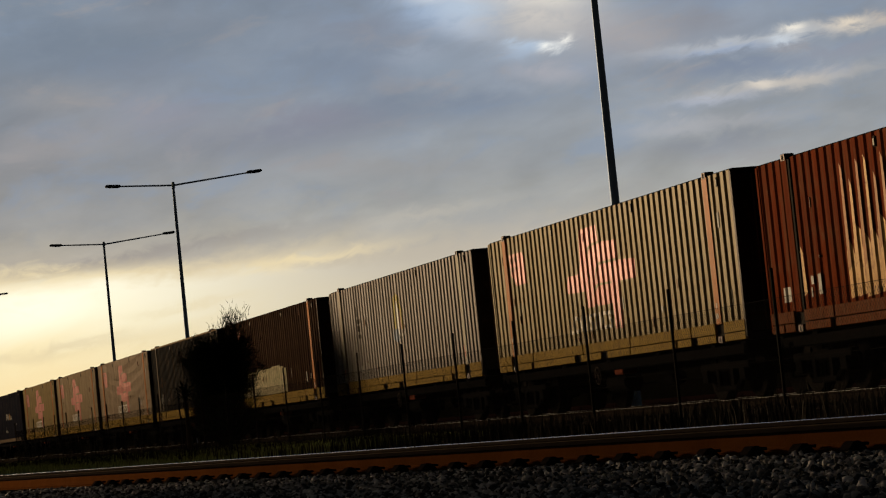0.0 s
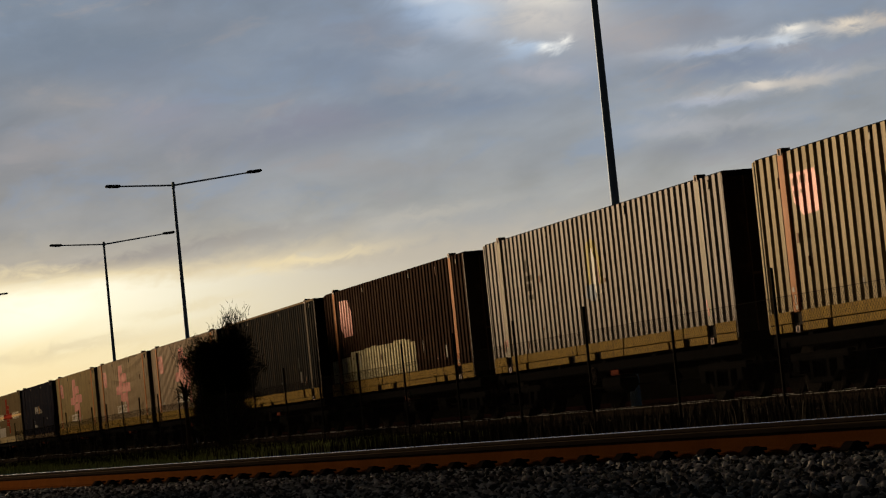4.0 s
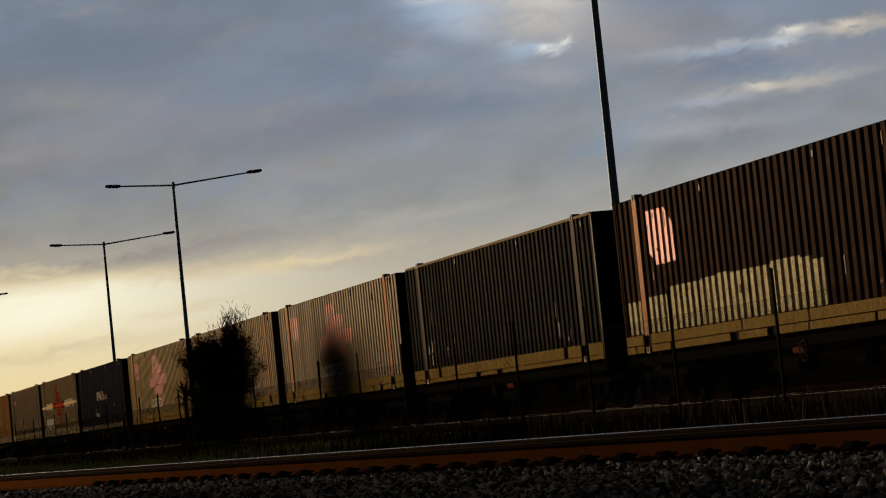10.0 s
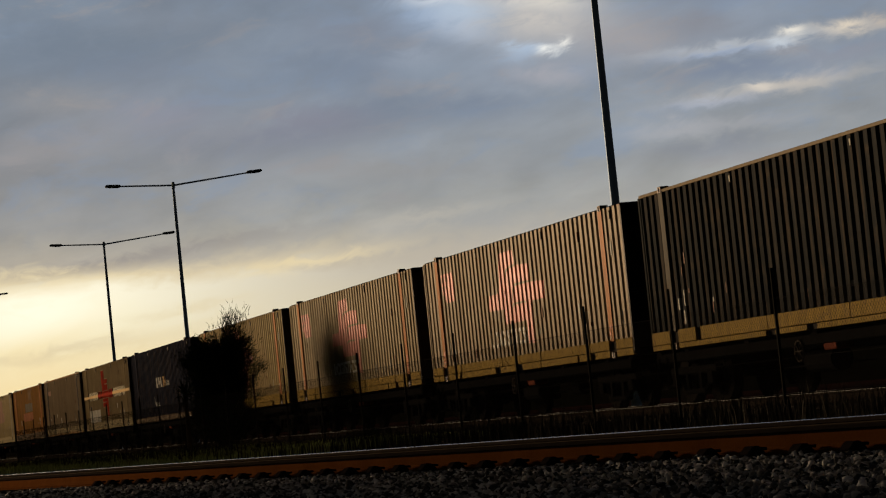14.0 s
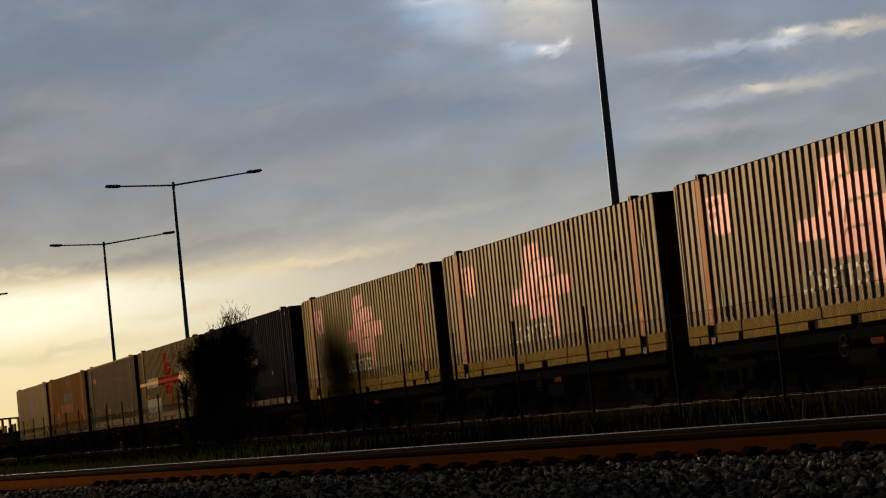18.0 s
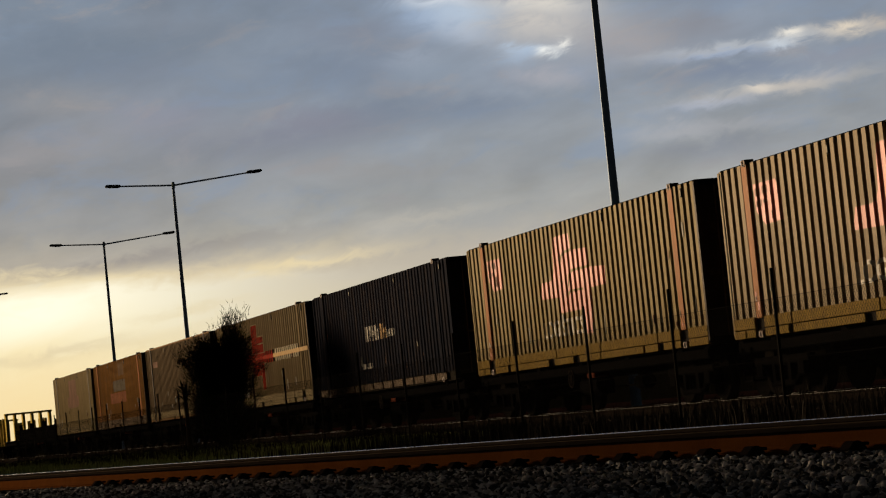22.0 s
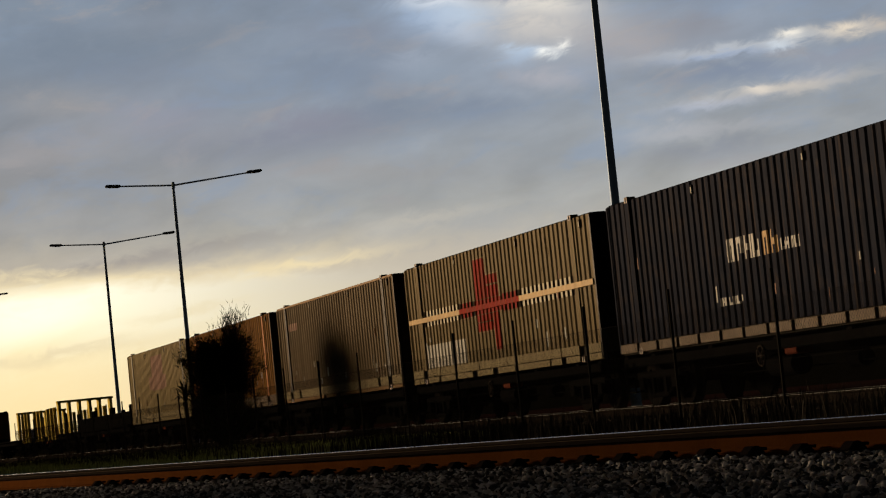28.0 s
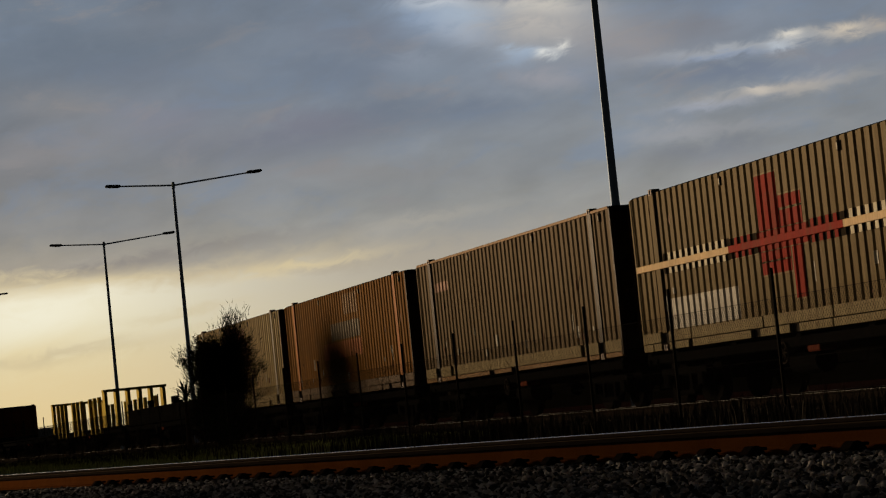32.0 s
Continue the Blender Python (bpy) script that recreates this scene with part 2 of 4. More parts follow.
OCHRE = paint("ochre_paint", (0.26, 0.12, 0.028), 0.5, 0.5, gloss=0.0005)
POST_ORANGE = paint("orange_post_paint", (0.42, 0.165, 0.05), 0.4, 0.4)
POST_PALE = paint("pale_post_paint", (0.36, 0.31, 0.23), 0.3, 0.3)
POST_DARK = paint("dark_post_paint", (0.06, 0.05, 0.04), 0.3, 0.3)
BAND_YELLOW = paint("yellow_rail_paint", (0.29, 0.185, 0.042), 0.7, 0.95, gloss=0.0004, scale=2.8)
BAND_CREAM = paint("cream_rail_paint", (0.31, 0.245, 0.135), 0.5, 0.8, gloss=0.0005, scale=2.8)
BAND_BROWN = paint("brown_rail_paint", (0.24, 0.135, 0.055), 0.4, 0.5)
RUST_RAIL = paint("rust_orange_rail_paint", (0.13, 0.04, 0.012), 0.5, 0.7, gloss=0.0003, scale=2.5)
GOLDRUST = paint("gold_paint_rusted_through", (0.66, 0.38, 0.13), 0.9, 0.95, dirt=(0.05, 0.012, 0.003), gloss=0.0016, scale=1.5)
POST_DIM = paint("dull_pale_post_paint", (0.11, 0.092, 0.07), 0.4, 0.4, gloss=0.0004)
BAND_DIM = paint("dull_brown_rail_paint", (0.11, 0.075, 0.045), 0.5, 0.6)
BAND_ORANGE = paint("orange_rail_paint", (0.40, 0.15, 0.06), 0.4, 0.5)
PINK = paint("pink_logo_paint", (0.60, 0.22, 0.165), 0.25, 0.25, gloss=0.0052)
RED = paint("red_logo_paint", (0.32, 0.026, 0.012), 0.4, 0.4, gloss=0.0004)
WHITE = paint("white_logo_paint", (0.78, 0.74, 0.66), 0.15, 0.2, gloss=0.0016)
LETTERS = paint("white_letter_paint", (0.82, 0.76, 0.66), 0.4, 0.4, gloss=0.002)
TEXTWHITE = paint("faded_white_paint", (0.55, 0.50, 0.42), 0.4, 0.5)
YELLOW = paint("yellow_logo_paint", (0.42, 0.34, 0.10), 0.3, 0.4)
BLUE = paint("blue_logo_paint", (0.19, 0.155, 0.105), 0.5, 0.6)
BLUEPANEL = paint("pale_blue_logo_paint", (0.30, 0.33, 0.38), 0.4, 0.5)
CREAMWHITE = paint("worn_cream_paint", (0.70, 0.60, 0.40), 0.3, 0.5, gloss=0.0014)
# shade in the hollows between ribs, put into the colour
HOLLOWSHADE = paint("hollow_shade_paint", (0.03, 0.022, 0.014), 0.3, 0.3, gloss=0.00005)
RACK = paint("yellow_rack_paint", (0.80, 0.56, 0.09), 0.4, 0.4)
# steel and wheels coloured near black, to hold the shade under the train
DARKSTEEL = surface("near_black_steel", (0.0032, 0.003, 0.0028), 0.75, 0.0, 0.3, 2.0, 40.0, grime=0.3, dirt=(0.006, 0.004, 0.003))
# dark colour standing for the shade inside gaps, slots and casting holes
UNDER = surface("recess_shade", (0.02, 0.017, 0.014), 0.8, 0.0, 0.2)
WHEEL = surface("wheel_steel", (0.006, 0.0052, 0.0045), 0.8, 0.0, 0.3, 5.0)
CASTING = surface("casting_steel", (0.06, 0.038, 0.026), 0.6, 0.2, 0.3, 8.0)
HANDWHEEL = surface("dull_hand_wheel", (0.03, 0.024, 0.02), 0.7, 0.0, 0.3, 8.0)
GALV = surface("galvanised_steel", (0.42, 0.50, 0.62), 0.7, 0.0, 0.15, 3.0, 40.0)
LAMPHEAD = surface("lamp_head_paint", (0.06, 0.062, 0.065), 0.6, 0.0, 0.15)
POSTSTEEL = surface("dark_fence_post", (0.009, 0.008, 0.007), 0.7, 0.0, 0.25)
WIRE = surface("fence_wire", (0.006, 0.0055, 0.005), 0.9, 0.0, 0.2)
RAILHEAD = surface("polished_rail_head", (0.17, 0.163, 0.15), 0.26, 1.0, 0.12, 3.0, 60.0, bump=0.03)
RAILWORN = surface("film_rusted_rail_head", (0.045, 0.032, 0.022), 0.55, 0.0, 0.2, 3.0, 60.0, bump=0.03)
RAILDULL = surface("worn_rail_head", (0.30, 0.28, 0.26), 0.7, 0.0, 0.1, 3.0, 60.0, bump=0.0)
RAILRUST = surface("rusty_rail", (0.058, 0.020, 0.005), 0.8, 0.0, 0.35, 3.0, 60.0, grime=0.4, dirt=(0.06, 0.02, 0.008))
VALVE = surface("dull_red_casting", (0.06, 0.018, 0.011), 0.8, 0.0, 0.3, 6.0)
RAILSIDE = surface("greasy_dark_rail_side", (0.012, 0.009, 0.007), 0.6, 0.0, 0.3, 3.0, 60.0)
CLIP = surface("rail_clip_steel", (0.010, 0.007, 0.006), 0.7, 0.0, 0.3, 20.0)
SLEEPER = surface("old_concrete_sleeper", (0.03, 0.026, 0.022), 0.9, 0.0, 0.25, 4.0, 60.0, grime=0.4, dirt=(0.04, 0.025, 0.015))
STONE = surface("ballast_stone", (0.195, 0.175, 0.155), 0.85, 0.0, 0.3, 6.0, 120.0, islands=0.9)
STONE_PIECE = surface("ballast_stone_piece", (0.195, 0.175, 0.155), 0.85, 0.0, 0.3, 20.0, 120.0, pieces=0.9)
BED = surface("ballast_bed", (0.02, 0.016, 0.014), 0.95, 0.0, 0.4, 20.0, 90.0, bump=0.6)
SOIL = surface("dark_soil", (0.022, 0.017, 0.012), 0.95, 0.0, 0.4, 0.6, 14.0, grime=0.5, dirt=(0.014, 0.017, 0.006), bump=0.5)
ROADGRAVEL = surface("reddish_gravel", (0.018, 0.0075, 0.0065), 0.95, 0.0, 0.3, 0.7, 30.0, bump=0.4)
# for the added banks: colour held near black so they look shaded in sun
DARKBANK = surface("near_black_bank", (0.0012, 0.0011, 0.0008), 0.95, 0.0, 0.5, 0.8, 9.0, bump=0.5)
GRASS = surface("green_grass", (0.19, 0.205, 0.07), 0.8, 0.0, 0.3, 1.2, 20.0, islands=0.5, bump=0.0)
STRAW = surface("dry_grass", (0.016, 0.014, 0.011), 0.85, 0.0, 0.3, 1.2, 20.0, islands=0.5, bump=0.0)
LEAF = surface("dark_needle_leaf", (0.013, 0.015, 0.007), 0.8, 0.0, 0.3, 2.0, 20.0, islands=0.5, bump=0.0)
BARK = surface("dark_bark", (0.045, 0.033, 0.024), 0.95, 0.0, 0.3, 8.0, 40.0)
# grimy door ends, their colour darkened for the side turned from the sun
DOORS = paint("shaded_door_paint", (0.035, 0.027, 0.02), 0.3, 0.4)
CLOTH = paint("dull_pink_paint", (0.42, 0.24, 0.17), 0.4, 0.4)
SHED = surface("pale_sheet_metal", (0.45, 0.45, 0.46), 0.6, 0.0, 0.1, 0.5)


# ---- mesh helpers ----
def mesh_of(name, bm, material):
    me = bpy.data.meshes.new(name)
    bm.to_mesh(me)
    bm.free()
    me.materials.append(material)
    return me


def part(name, bm, material, parent=None, label="", at=None):
    """One mesh object, under a thing or a part."""
    me = bm if isinstance(bm, bpy.types.Mesh) else mesh_of(name, bm, material)
    ob = new(name, me)
    if parent:
        ob.parent = parent
    if at is not None:
        ob.matrix_basis = at
    if label:
        tagged(ob, label)
    return ob


def box(bm, x0, x1, y0, y1, z0, z1, bevel=0.0):
    vs = [bm.verts.new(p) for p in ((x0, y0, z0), (x1, y0, z0), (x1, y1, z0), (x0, y1, z0), (x0, y0, z1), (x1, y0, z1), (x1, y1, z1), (x0, y1, z1))]
    fs = [bm.faces.new([vs[i] for i in f]) for f in ((3, 2, 1, 0), (4, 5, 6, 7), (0, 1, 5, 4), (1, 2, 6, 5), (2, 3, 7, 6), (3, 0, 4, 7))]
    if bevel:
        bmesh.ops.bevel(bm, geom=list({e for f in fs for e in f.edges}), offset=bevel, segments=1, affect="EDGES")
    return bm


def boxed(*a, bevel=0.0):
    return box(bmesh.new(), *a, bevel=bevel)


def tube(bm, p, q, r0, r1=None, sides=8, caps=True):
    """A tapered round bar from p to q."""
    p, q = Vector(p), Vector(q)
    r1 = r0 if r1 is None else r1
    d = (q - p).normalized()
    a = d.orthogonal().normalized()
    b = d.cross(a)
    rings = []
    for c, r in ((p, r0), (q, r1)):
        rings.append([bm.verts.new(c + r * (math.cos(2 * math.pi * k / sides) * a + math.sin(2 * math.pi * k / sides) * b)) for k in range(sides)])
    for k in range(sides):
        bm.faces.new((rings[0][k], rings[0][(k + 1) % sides], rings[1][(k + 1) % sides], rings[1][k]))
    if caps:
        bm.faces.new(rings[0][::-1])
        bm.faces.new(rings[1])
    return bm


def sheet(name, verts, faces, material):
    me = bpy.data.meshes.new(name)
    me.from_pydata(verts, [], faces)
    me.materials.append(material)
    return me


# ---- ground and tracks ----
TRAIN_Y = 16.49          # near faces of the containers
TRACK_Y = TRAIN_Y + 1.25
RAIL_TOP = 0.165
SLOPE, NEAR_Y = 0.1298, 8.30     # the near track: y = NEAR_Y + SLOPE * x is its near rail
NEAR_TURN = math.atan(SLOPE)


def flat(name, x0, x1, y0, y1, z, material, label, cuts=1, rough=0.0):
    bm = bmesh.new()
    bmesh.ops.create_grid(bm, x_segments=cuts, y_segments=cuts, size=0.5)
    for v in bm.verts:
        v.co = (x0 + (v.co.x + 0.5) * (x1 - x0), y0 + (v.co.y + 0.5) * (y1 - y0), z)
    ob = part(name, bm, material)
    return tagged(ob, label, name.replace("_", " "), kind="structure")


flat("ground", -3000, 3000, -3000, 3000, -0.06, SOIL, "flat dark soil with thin grass beside railway tracks")
flat("gravel_road", -220, 60, 20.8, 44, -0.04, ROADGRAVEL, "reddish gravel service road behind the train track")


def rail_profile(s=1):
    """Half-section points of a flat-bottomed rail, foot at 0 and top at 0.165."""
    half = [(0.070, 0.0), (0.070, 0.010), (0.030, 0.022), (0.009, 0.045), (0.009, 0.115), (0.022, 0.128), (0.035, 0.134), (0.036, 0.155), (0.030, 0.163)]
    return half + [(-a, b) for a, b in half[::-1]]


def rail(name, length, m, label, top=RAILHEAD, web=RAILRUST):
    """A rail along local x: a rusty web and foot, and a polished running surface."""
    prof = rail_profile()
    bm = bmesh.new()
    n = len(prof)
    rings = [[bm.verts.new((x, a, b)) for a, b in prof] for x in (-length / 2, length / 2)]
    for k in range(n):
        bm.faces.new((rings[0][k], rings[0][(k + 1) % n], rings[1][(k + 1) % n], rings[1][k]))
    bm.faces.new(rings[0][::-1])
    bm.faces.new(rings[1])
    bmesh.ops.recalc_face_normals(bm, faces=bm.faces)
    for f in bm.faces:
        if min(v.co.z for v in f.verts) > 0.114:
            f.material_index = 1
    ob = part(name, bm, web, at=m)
    ob.data.materials.append(RAILSIDE)
    tagged(ob, label, "rail", "rails", "structure")
    head = bmesh.new()
    pts = [(0.0325, 0.1610), (0.0308, 0.1636), (0.018, 0.1665), (-0.018, 0.1665), (-0.0308, 0.1636), (-0.0325, 0.1610)]
    r2 = [[head.verts.new((x, a, b)) for a, b in pts] for x in (-length / 2, length / 2)]
    for k in range(len(pts) - 1):
        head.faces.new((r2[0][k], r2[1][k], r2[1][k + 1], r2[0][k + 1]))
    part("running_surface", head, top, ob, "polished bright steel top of the rail")
    return ob


def along_near(d, across, z=0.0):
    """A place by its distance along the near track and across it from its near rail."""
    c, s = math.cos(NEAR_TURN), math.sin(NEAR_TURN)
    return Vector((d * c - across * s, NEAR_Y + d * s + across * c, z))


def near_pose(d, across, z=0.0):
    return Matrix.Translation(along_near(d, across, z)) @ pose(0, 0, 0, 0, 0, math.degrees(NEAR_TURN))


near_rail = rail("rail_near", 70.0, near_pose(-20, 0, 0.018), "rusty flat-bottomed rail on ballast with a dull worn head", RAILWORN)
far_rail = rail("rail_far", 70.0, near_pose(-20, 1.505), "dark rail with a bright polished head", web=RAILSIDE)
train_rails = [rail("rail_train", 460.0, pose(-150, TRACK_Y + dy, 0.0), "rail under the container train, worn bright on top", RAILDULL, RAILSIDE) for dy in (-0.7525, 0.7525)]


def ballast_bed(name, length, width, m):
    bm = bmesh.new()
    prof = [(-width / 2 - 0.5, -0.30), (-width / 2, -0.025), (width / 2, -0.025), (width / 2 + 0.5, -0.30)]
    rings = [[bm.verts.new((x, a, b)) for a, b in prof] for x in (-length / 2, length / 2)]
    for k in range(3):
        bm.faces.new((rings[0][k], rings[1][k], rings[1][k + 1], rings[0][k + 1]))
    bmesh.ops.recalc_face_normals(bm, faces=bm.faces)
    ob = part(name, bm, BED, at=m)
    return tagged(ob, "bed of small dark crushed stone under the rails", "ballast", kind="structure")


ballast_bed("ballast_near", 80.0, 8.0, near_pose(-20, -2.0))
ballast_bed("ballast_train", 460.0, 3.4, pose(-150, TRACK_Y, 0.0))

# sleepers with their clips
sleeper_mesh = mesh_of("sleeper", boxed(-0.11, 0.11, -0.45, 1.95, -0.2, -0.004, bevel=0.015), SLEEPER)
clip_bm = boxed(-0.10, 0.10, -0.20, -0.073, -0.03, 0.062, bevel=0.045)
tube(clip_bm, (-0.035, -0.15, 0.044), (-0.035, -0.05, 0.040), 0.010, sides=6)
tube(clip_bm, (0.035, -0.15, 0.044), (0.035, -0.05, 0.040), 0.010, sides=6)
tube(clip_bm, (-0.045, -0.15, 0.046), (0.045, -0.15, 0.046), 0.011, sides=6)
clip_mesh = mesh_of("rail_clip", clip_bm, CLIP)
for k in range(-52, 6):
    ob = part("sleeper", sleeper_mesh, None, near_rail, at=Matrix.Translation((20 + 0.6 * k, 0, 0)))
    part("rail_clip", clip_mesh, None, ob)
train_sleepers = bmesh.new()
for k in range(300):
    box(train_sleepers, -230 + 0.7 * k, -229.76 + 0.7 * k, -1.25, 1.25, -0.18, -0.004)
tagged(part("sleepers", train_sleepers, SLEEPER, at=pose(0, TRACK_Y, 0)), "row of dark concrete sleepers under the train track", "sleepers", kind="stuff")


# ---- train ----
LENGTH, WIDTH, HEIGHT = 14.63, 2.5, 2.9
BASE_Z = 1.147
PITCH = 0.294
SHARP = (0.146, 0.032, 0.043)      # outer face, slant and depth of a deeply pressed wall
GENTLE = (0.120, 0.058, 0.023)     # and of a softly pressed one
pressing = list(SHARP)             # the pressing of the wall that is being built


def press(kind):
    pressing[:] = kind


def bends(x0, x1):
    """Where the sheet bends between x0 and x1."""
    rib, slant, _ = pressing
    return [k * PITCH + u for k in range(math.floor(x0 / PITCH) - 1, math.floor(x1 / PITCH) + 2) for u in (0.0, rib, rib + slant, PITCH - slant) if x0 + 1e-4 < k * PITCH + u < x1 - 1e-4]


def wave(x):
    """Depth of the corrugation at x; each rib is pressed a little askew."""
    rib, slant, deep = pressing
    k = math.floor(x / PITCH)
    u = x - k * PITCH
    if u < rib:
        return 0.0035 * math.sin(7.3 * k + 1.7 * math.sin(2.1 * k)) * (u / rib - 0.5)
    if u < rib + slant:
        return deep * (u - rib) / slant
    if u < PITCH - slant:
        return deep
    return deep * (PITCH - u) / slant


def ribbed(x0, x1, z0, z1, y, flip=1.0, bm=None):
    """A corrugated sheet; y is its outer face, which looks to -y (flip 1) or +y (flip -1)."""
    bm = bm or bmesh.new()
    xs = [x0, *bends(x0, x1), x1]
    cols = [[bm.verts.new((x, y + flip * wave(x), z)) for z in (z0, z1)] for x in xs]
    for a, b in zip(cols, cols[1:]):
        bm.faces.new((a[0], b[0], b[1], a[1]) if flip > 0 else (b[0], a[0], a[1], b[1]))
    return bm


def sill(x0, x1, z0, z1):
    return boxed(x0, x1, -0.012, 0.04, z0, z1, bevel=0.006)


CAST = mesh_of("corner_casting", boxed(-0.09, 0.09, -0.085, 0.085, -0.06, 0.06, bevel=0.012), CASTING)
HOLE = mesh_of("casting_hole", boxed(-0.03, 0.03, -0.09, -0.083, -0.04, 0.04), UNDER)
PLATE = mesh_of("slot_plate", boxed(-0.025, 0.02, -0.012, -0.005, -0.06, 0.045), POST_PALE)
SLOT = mesh_of("lashing_slot", boxed(-0.035, 0.035, -0.004, 0.02, -0.08, 0.08, bevel=0.005), UNDER)


def container(x, body, label, posts=POST_ORANGE, band=BAND_YELLOW, lower=None, style="two", roof=DARKSTEEL, high=HEIGHT, doors=None, rail_paint=None):
    """A 48-foot corrugated container with stacking posts at 40 feet; x is its left end at the start."""
    th = tagged(new("shipping_container"), label, "container", "containers on the train")
    th.matrix_basis = pose(x, TRAIN_Y, BASE_Z)
    sill_top = 0.345 if style != "short" else 0.24
    part("side_wall", ribbed(0.06, LENGTH - 0.06, sill_top, high - 0.035, 0.012), body, th)
    part("side_wall", ribbed(0.06, LENGTH - 0.06, sill_top, high - 0.07, WIDTH - 0.012, -1.0), body, th)
    part("floor", boxed(0.03, LENGTH - 0.03, 0.05, WIDTH - 0.05, 0.02, sill_top + 0.02), UNDER, th)
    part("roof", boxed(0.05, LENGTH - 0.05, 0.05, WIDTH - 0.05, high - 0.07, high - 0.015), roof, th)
    proud = 0.06 if rail_paint else 0.0
    for y0 in (0.03 - proud, WIDTH - 0.113 + proud):
        part("top_rail", boxed(0.08, LENGTH - 0.08, y0 + 0.028, y0 + 0.055, high - 0.07, high - 0.012, bevel=0.006), rail_paint or POST_DARK, th)
    # ends: a plain corrugated front, and doors with locking bars
    end = bmesh.new()
    ys = np.linspace(0.08, WIDTH - 0.08, 31)
    cols = [[end.verts.new((0.05 + (0.03 if k % 4 in (1, 2) else 0.0), y, z)) for z in (0.12, high - 0.1)] for k, y in enumerate(ys)]
    for a, b in zip(cols, cols[1:]):
        end.faces.new((b[0], a[0], a[1], b[1]))
    part("end_wall", end, body, th)
    for y0, y1 in ((0.09, WIDTH / 2 - 0.01), (WIDTH / 2 + 0.01, WIDTH - 0.09)):
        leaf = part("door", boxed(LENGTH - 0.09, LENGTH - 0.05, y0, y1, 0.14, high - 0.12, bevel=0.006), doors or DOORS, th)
        bars = bmesh.new()
        for f in (0.25, 0.75):
            yy = y0 + f * (y1 - y0)
            tube(bars, (LENGTH - 0.03, yy, 0.12), (LENGTH - 0.03, yy, high - 0.1), 0.017, sides=6)
            box(bars, LENGTH - 0.05, LENGTH - 0.02, yy - 0.02, yy + 0.16, 1.1, 1.14)
        part("locking_bar", bars, CASTING, leaf)
    for xx in (0.0, LENGTH - 0.09):
        for yy in (0.0, WIDTH - 0.09):
            # right-hand posts take the shaded door colour, left-hand posts the body paint
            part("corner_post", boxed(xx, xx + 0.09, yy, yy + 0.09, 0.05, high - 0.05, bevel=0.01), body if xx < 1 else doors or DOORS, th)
        part("end_beam", boxed(xx, xx + 0.09, 0.09, WIDTH - 0.09, high - 0.12, high - 0.03, bevel=0.01), DARKSTEEL, th)
        part("end_beam", boxed(xx, xx + 0.09, 0.09, WIDTH - 0.09, 0.0, 0.14, bevel=0.01), DARKSTEEL, th)
    for xx in (1.22, LENGTH - 1.22):
        for yy, s in ((-0.008, 1), (WIDTH - 0.05, -1)):
            part("stacking_post", boxed(xx - 0.12, xx + 0.12, yy, yy + 0.058, sill_top - 0.02, high - 0.04, bevel=0.01), posts, th)
        for zz in (0.06, high - 0.02):
            c = part("corner_casting", CAST, None, th, at=Matrix.Translation((xx, 0.07, zz)))
            part("casting_hole", HOLE, None, c)
            part("corner_casting", CAST, None, th, at=Matrix.Translation((xx, WIDTH - 0.07, zz)))
    for xx in (4.62, 9.55, 13.95):
        sl = part("lashing_slot", SLOT, None, th, at=Matrix.Translation((xx, 0.004, high - 0.18)))
        part("slot_plate", PLATE, None, sl)
    # the flat lower rail, in lengths between the fork pockets
    lower = lower or band
    if style == "two":
        for a, b in ((0.06, 1.0), (1.42, 2.55), (2.6, 5.9), (5.95, 8.75), (8.8, 12.0), (12.05, 13.2), (13.62, 14.57)):
            part("bottom_rail", sill(a, b, 0.165, 0.35), band, th)
        for a, b in ((0.06, 0.55), (0.6, 1.0), (1.42, 2.4), (2.6, 5.35), (5.75, 7.0), (7.4, 8.7), (8.75, 11.2), (11.3, 12.0), (12.3, 13.2), (13.62, 14.57)):
            part("bottom_rail", sill(a, b, 0.02, 0.15), lower, th)
    elif style == "tall":
        for a, b in ((0.06, 1.0), (1.42, 2.3), (2.55, 5.6), (5.62, 8.9), (8.92, 12.1), (12.35, 13.2), (13.62, 14.57)):
            part("bottom_rail", sill(a, b, 0.12, 0.35), band, th)
        for a, b in ((0.06, 1.0), (1.42, 5.5), (5.9, 7.2), (7.6, 13.2), (13.62, 14.57)):
            part("bottom_rail", sill(a, b, 0.02, 0.108), lower, th)
    else:
        xx = 0.1
        while xx < LENGTH - 1.0:
            part("bottom_rail", sill(xx, xx + 0.92, 0.05, 0.22), band, th)
            xx += 1.06
    return th


def mark(th, name, x0, x1, z0, z1, material, label="", lift=0.003):
    """Paint on the corrugated side: a patch that follows its ribs."""
    return part(name, ribbed(x0, x1, z0, z1, 0.012 - lift), material, th, label)


def letters(th, x0, x1, z0, z1, material, count, label, seed):
    """Plain upright bars for lettering."""
    rnd = random.Random(seed)
    w = (x1 - x0) / count
    bm = bmesh.new()
    for k in range(count):
        a = x0 + k * w
        ribbed(a + 0.04 * w, a + 0.32 * w, z0, z1, 0.009, bm=bm)
        h = (z1 - z0) * 0.28
        zz = rnd.choice((z0, (z0 + z1) / 2 - h / 2, z1 - h))
        ribbed(a + 0.33 * w, a + 0.60 * w, zz, zz + h, 0.009, bm=bm)
        ribbed(a + 0.61 * w, a + 0.86 * w, z0 + rnd.choice((0.0, 0.0, h)), z1 - rnd.choice((0.0, 0.0, h)), 0.009, bm=bm)
    return part("lettering", bm, material, th, label)


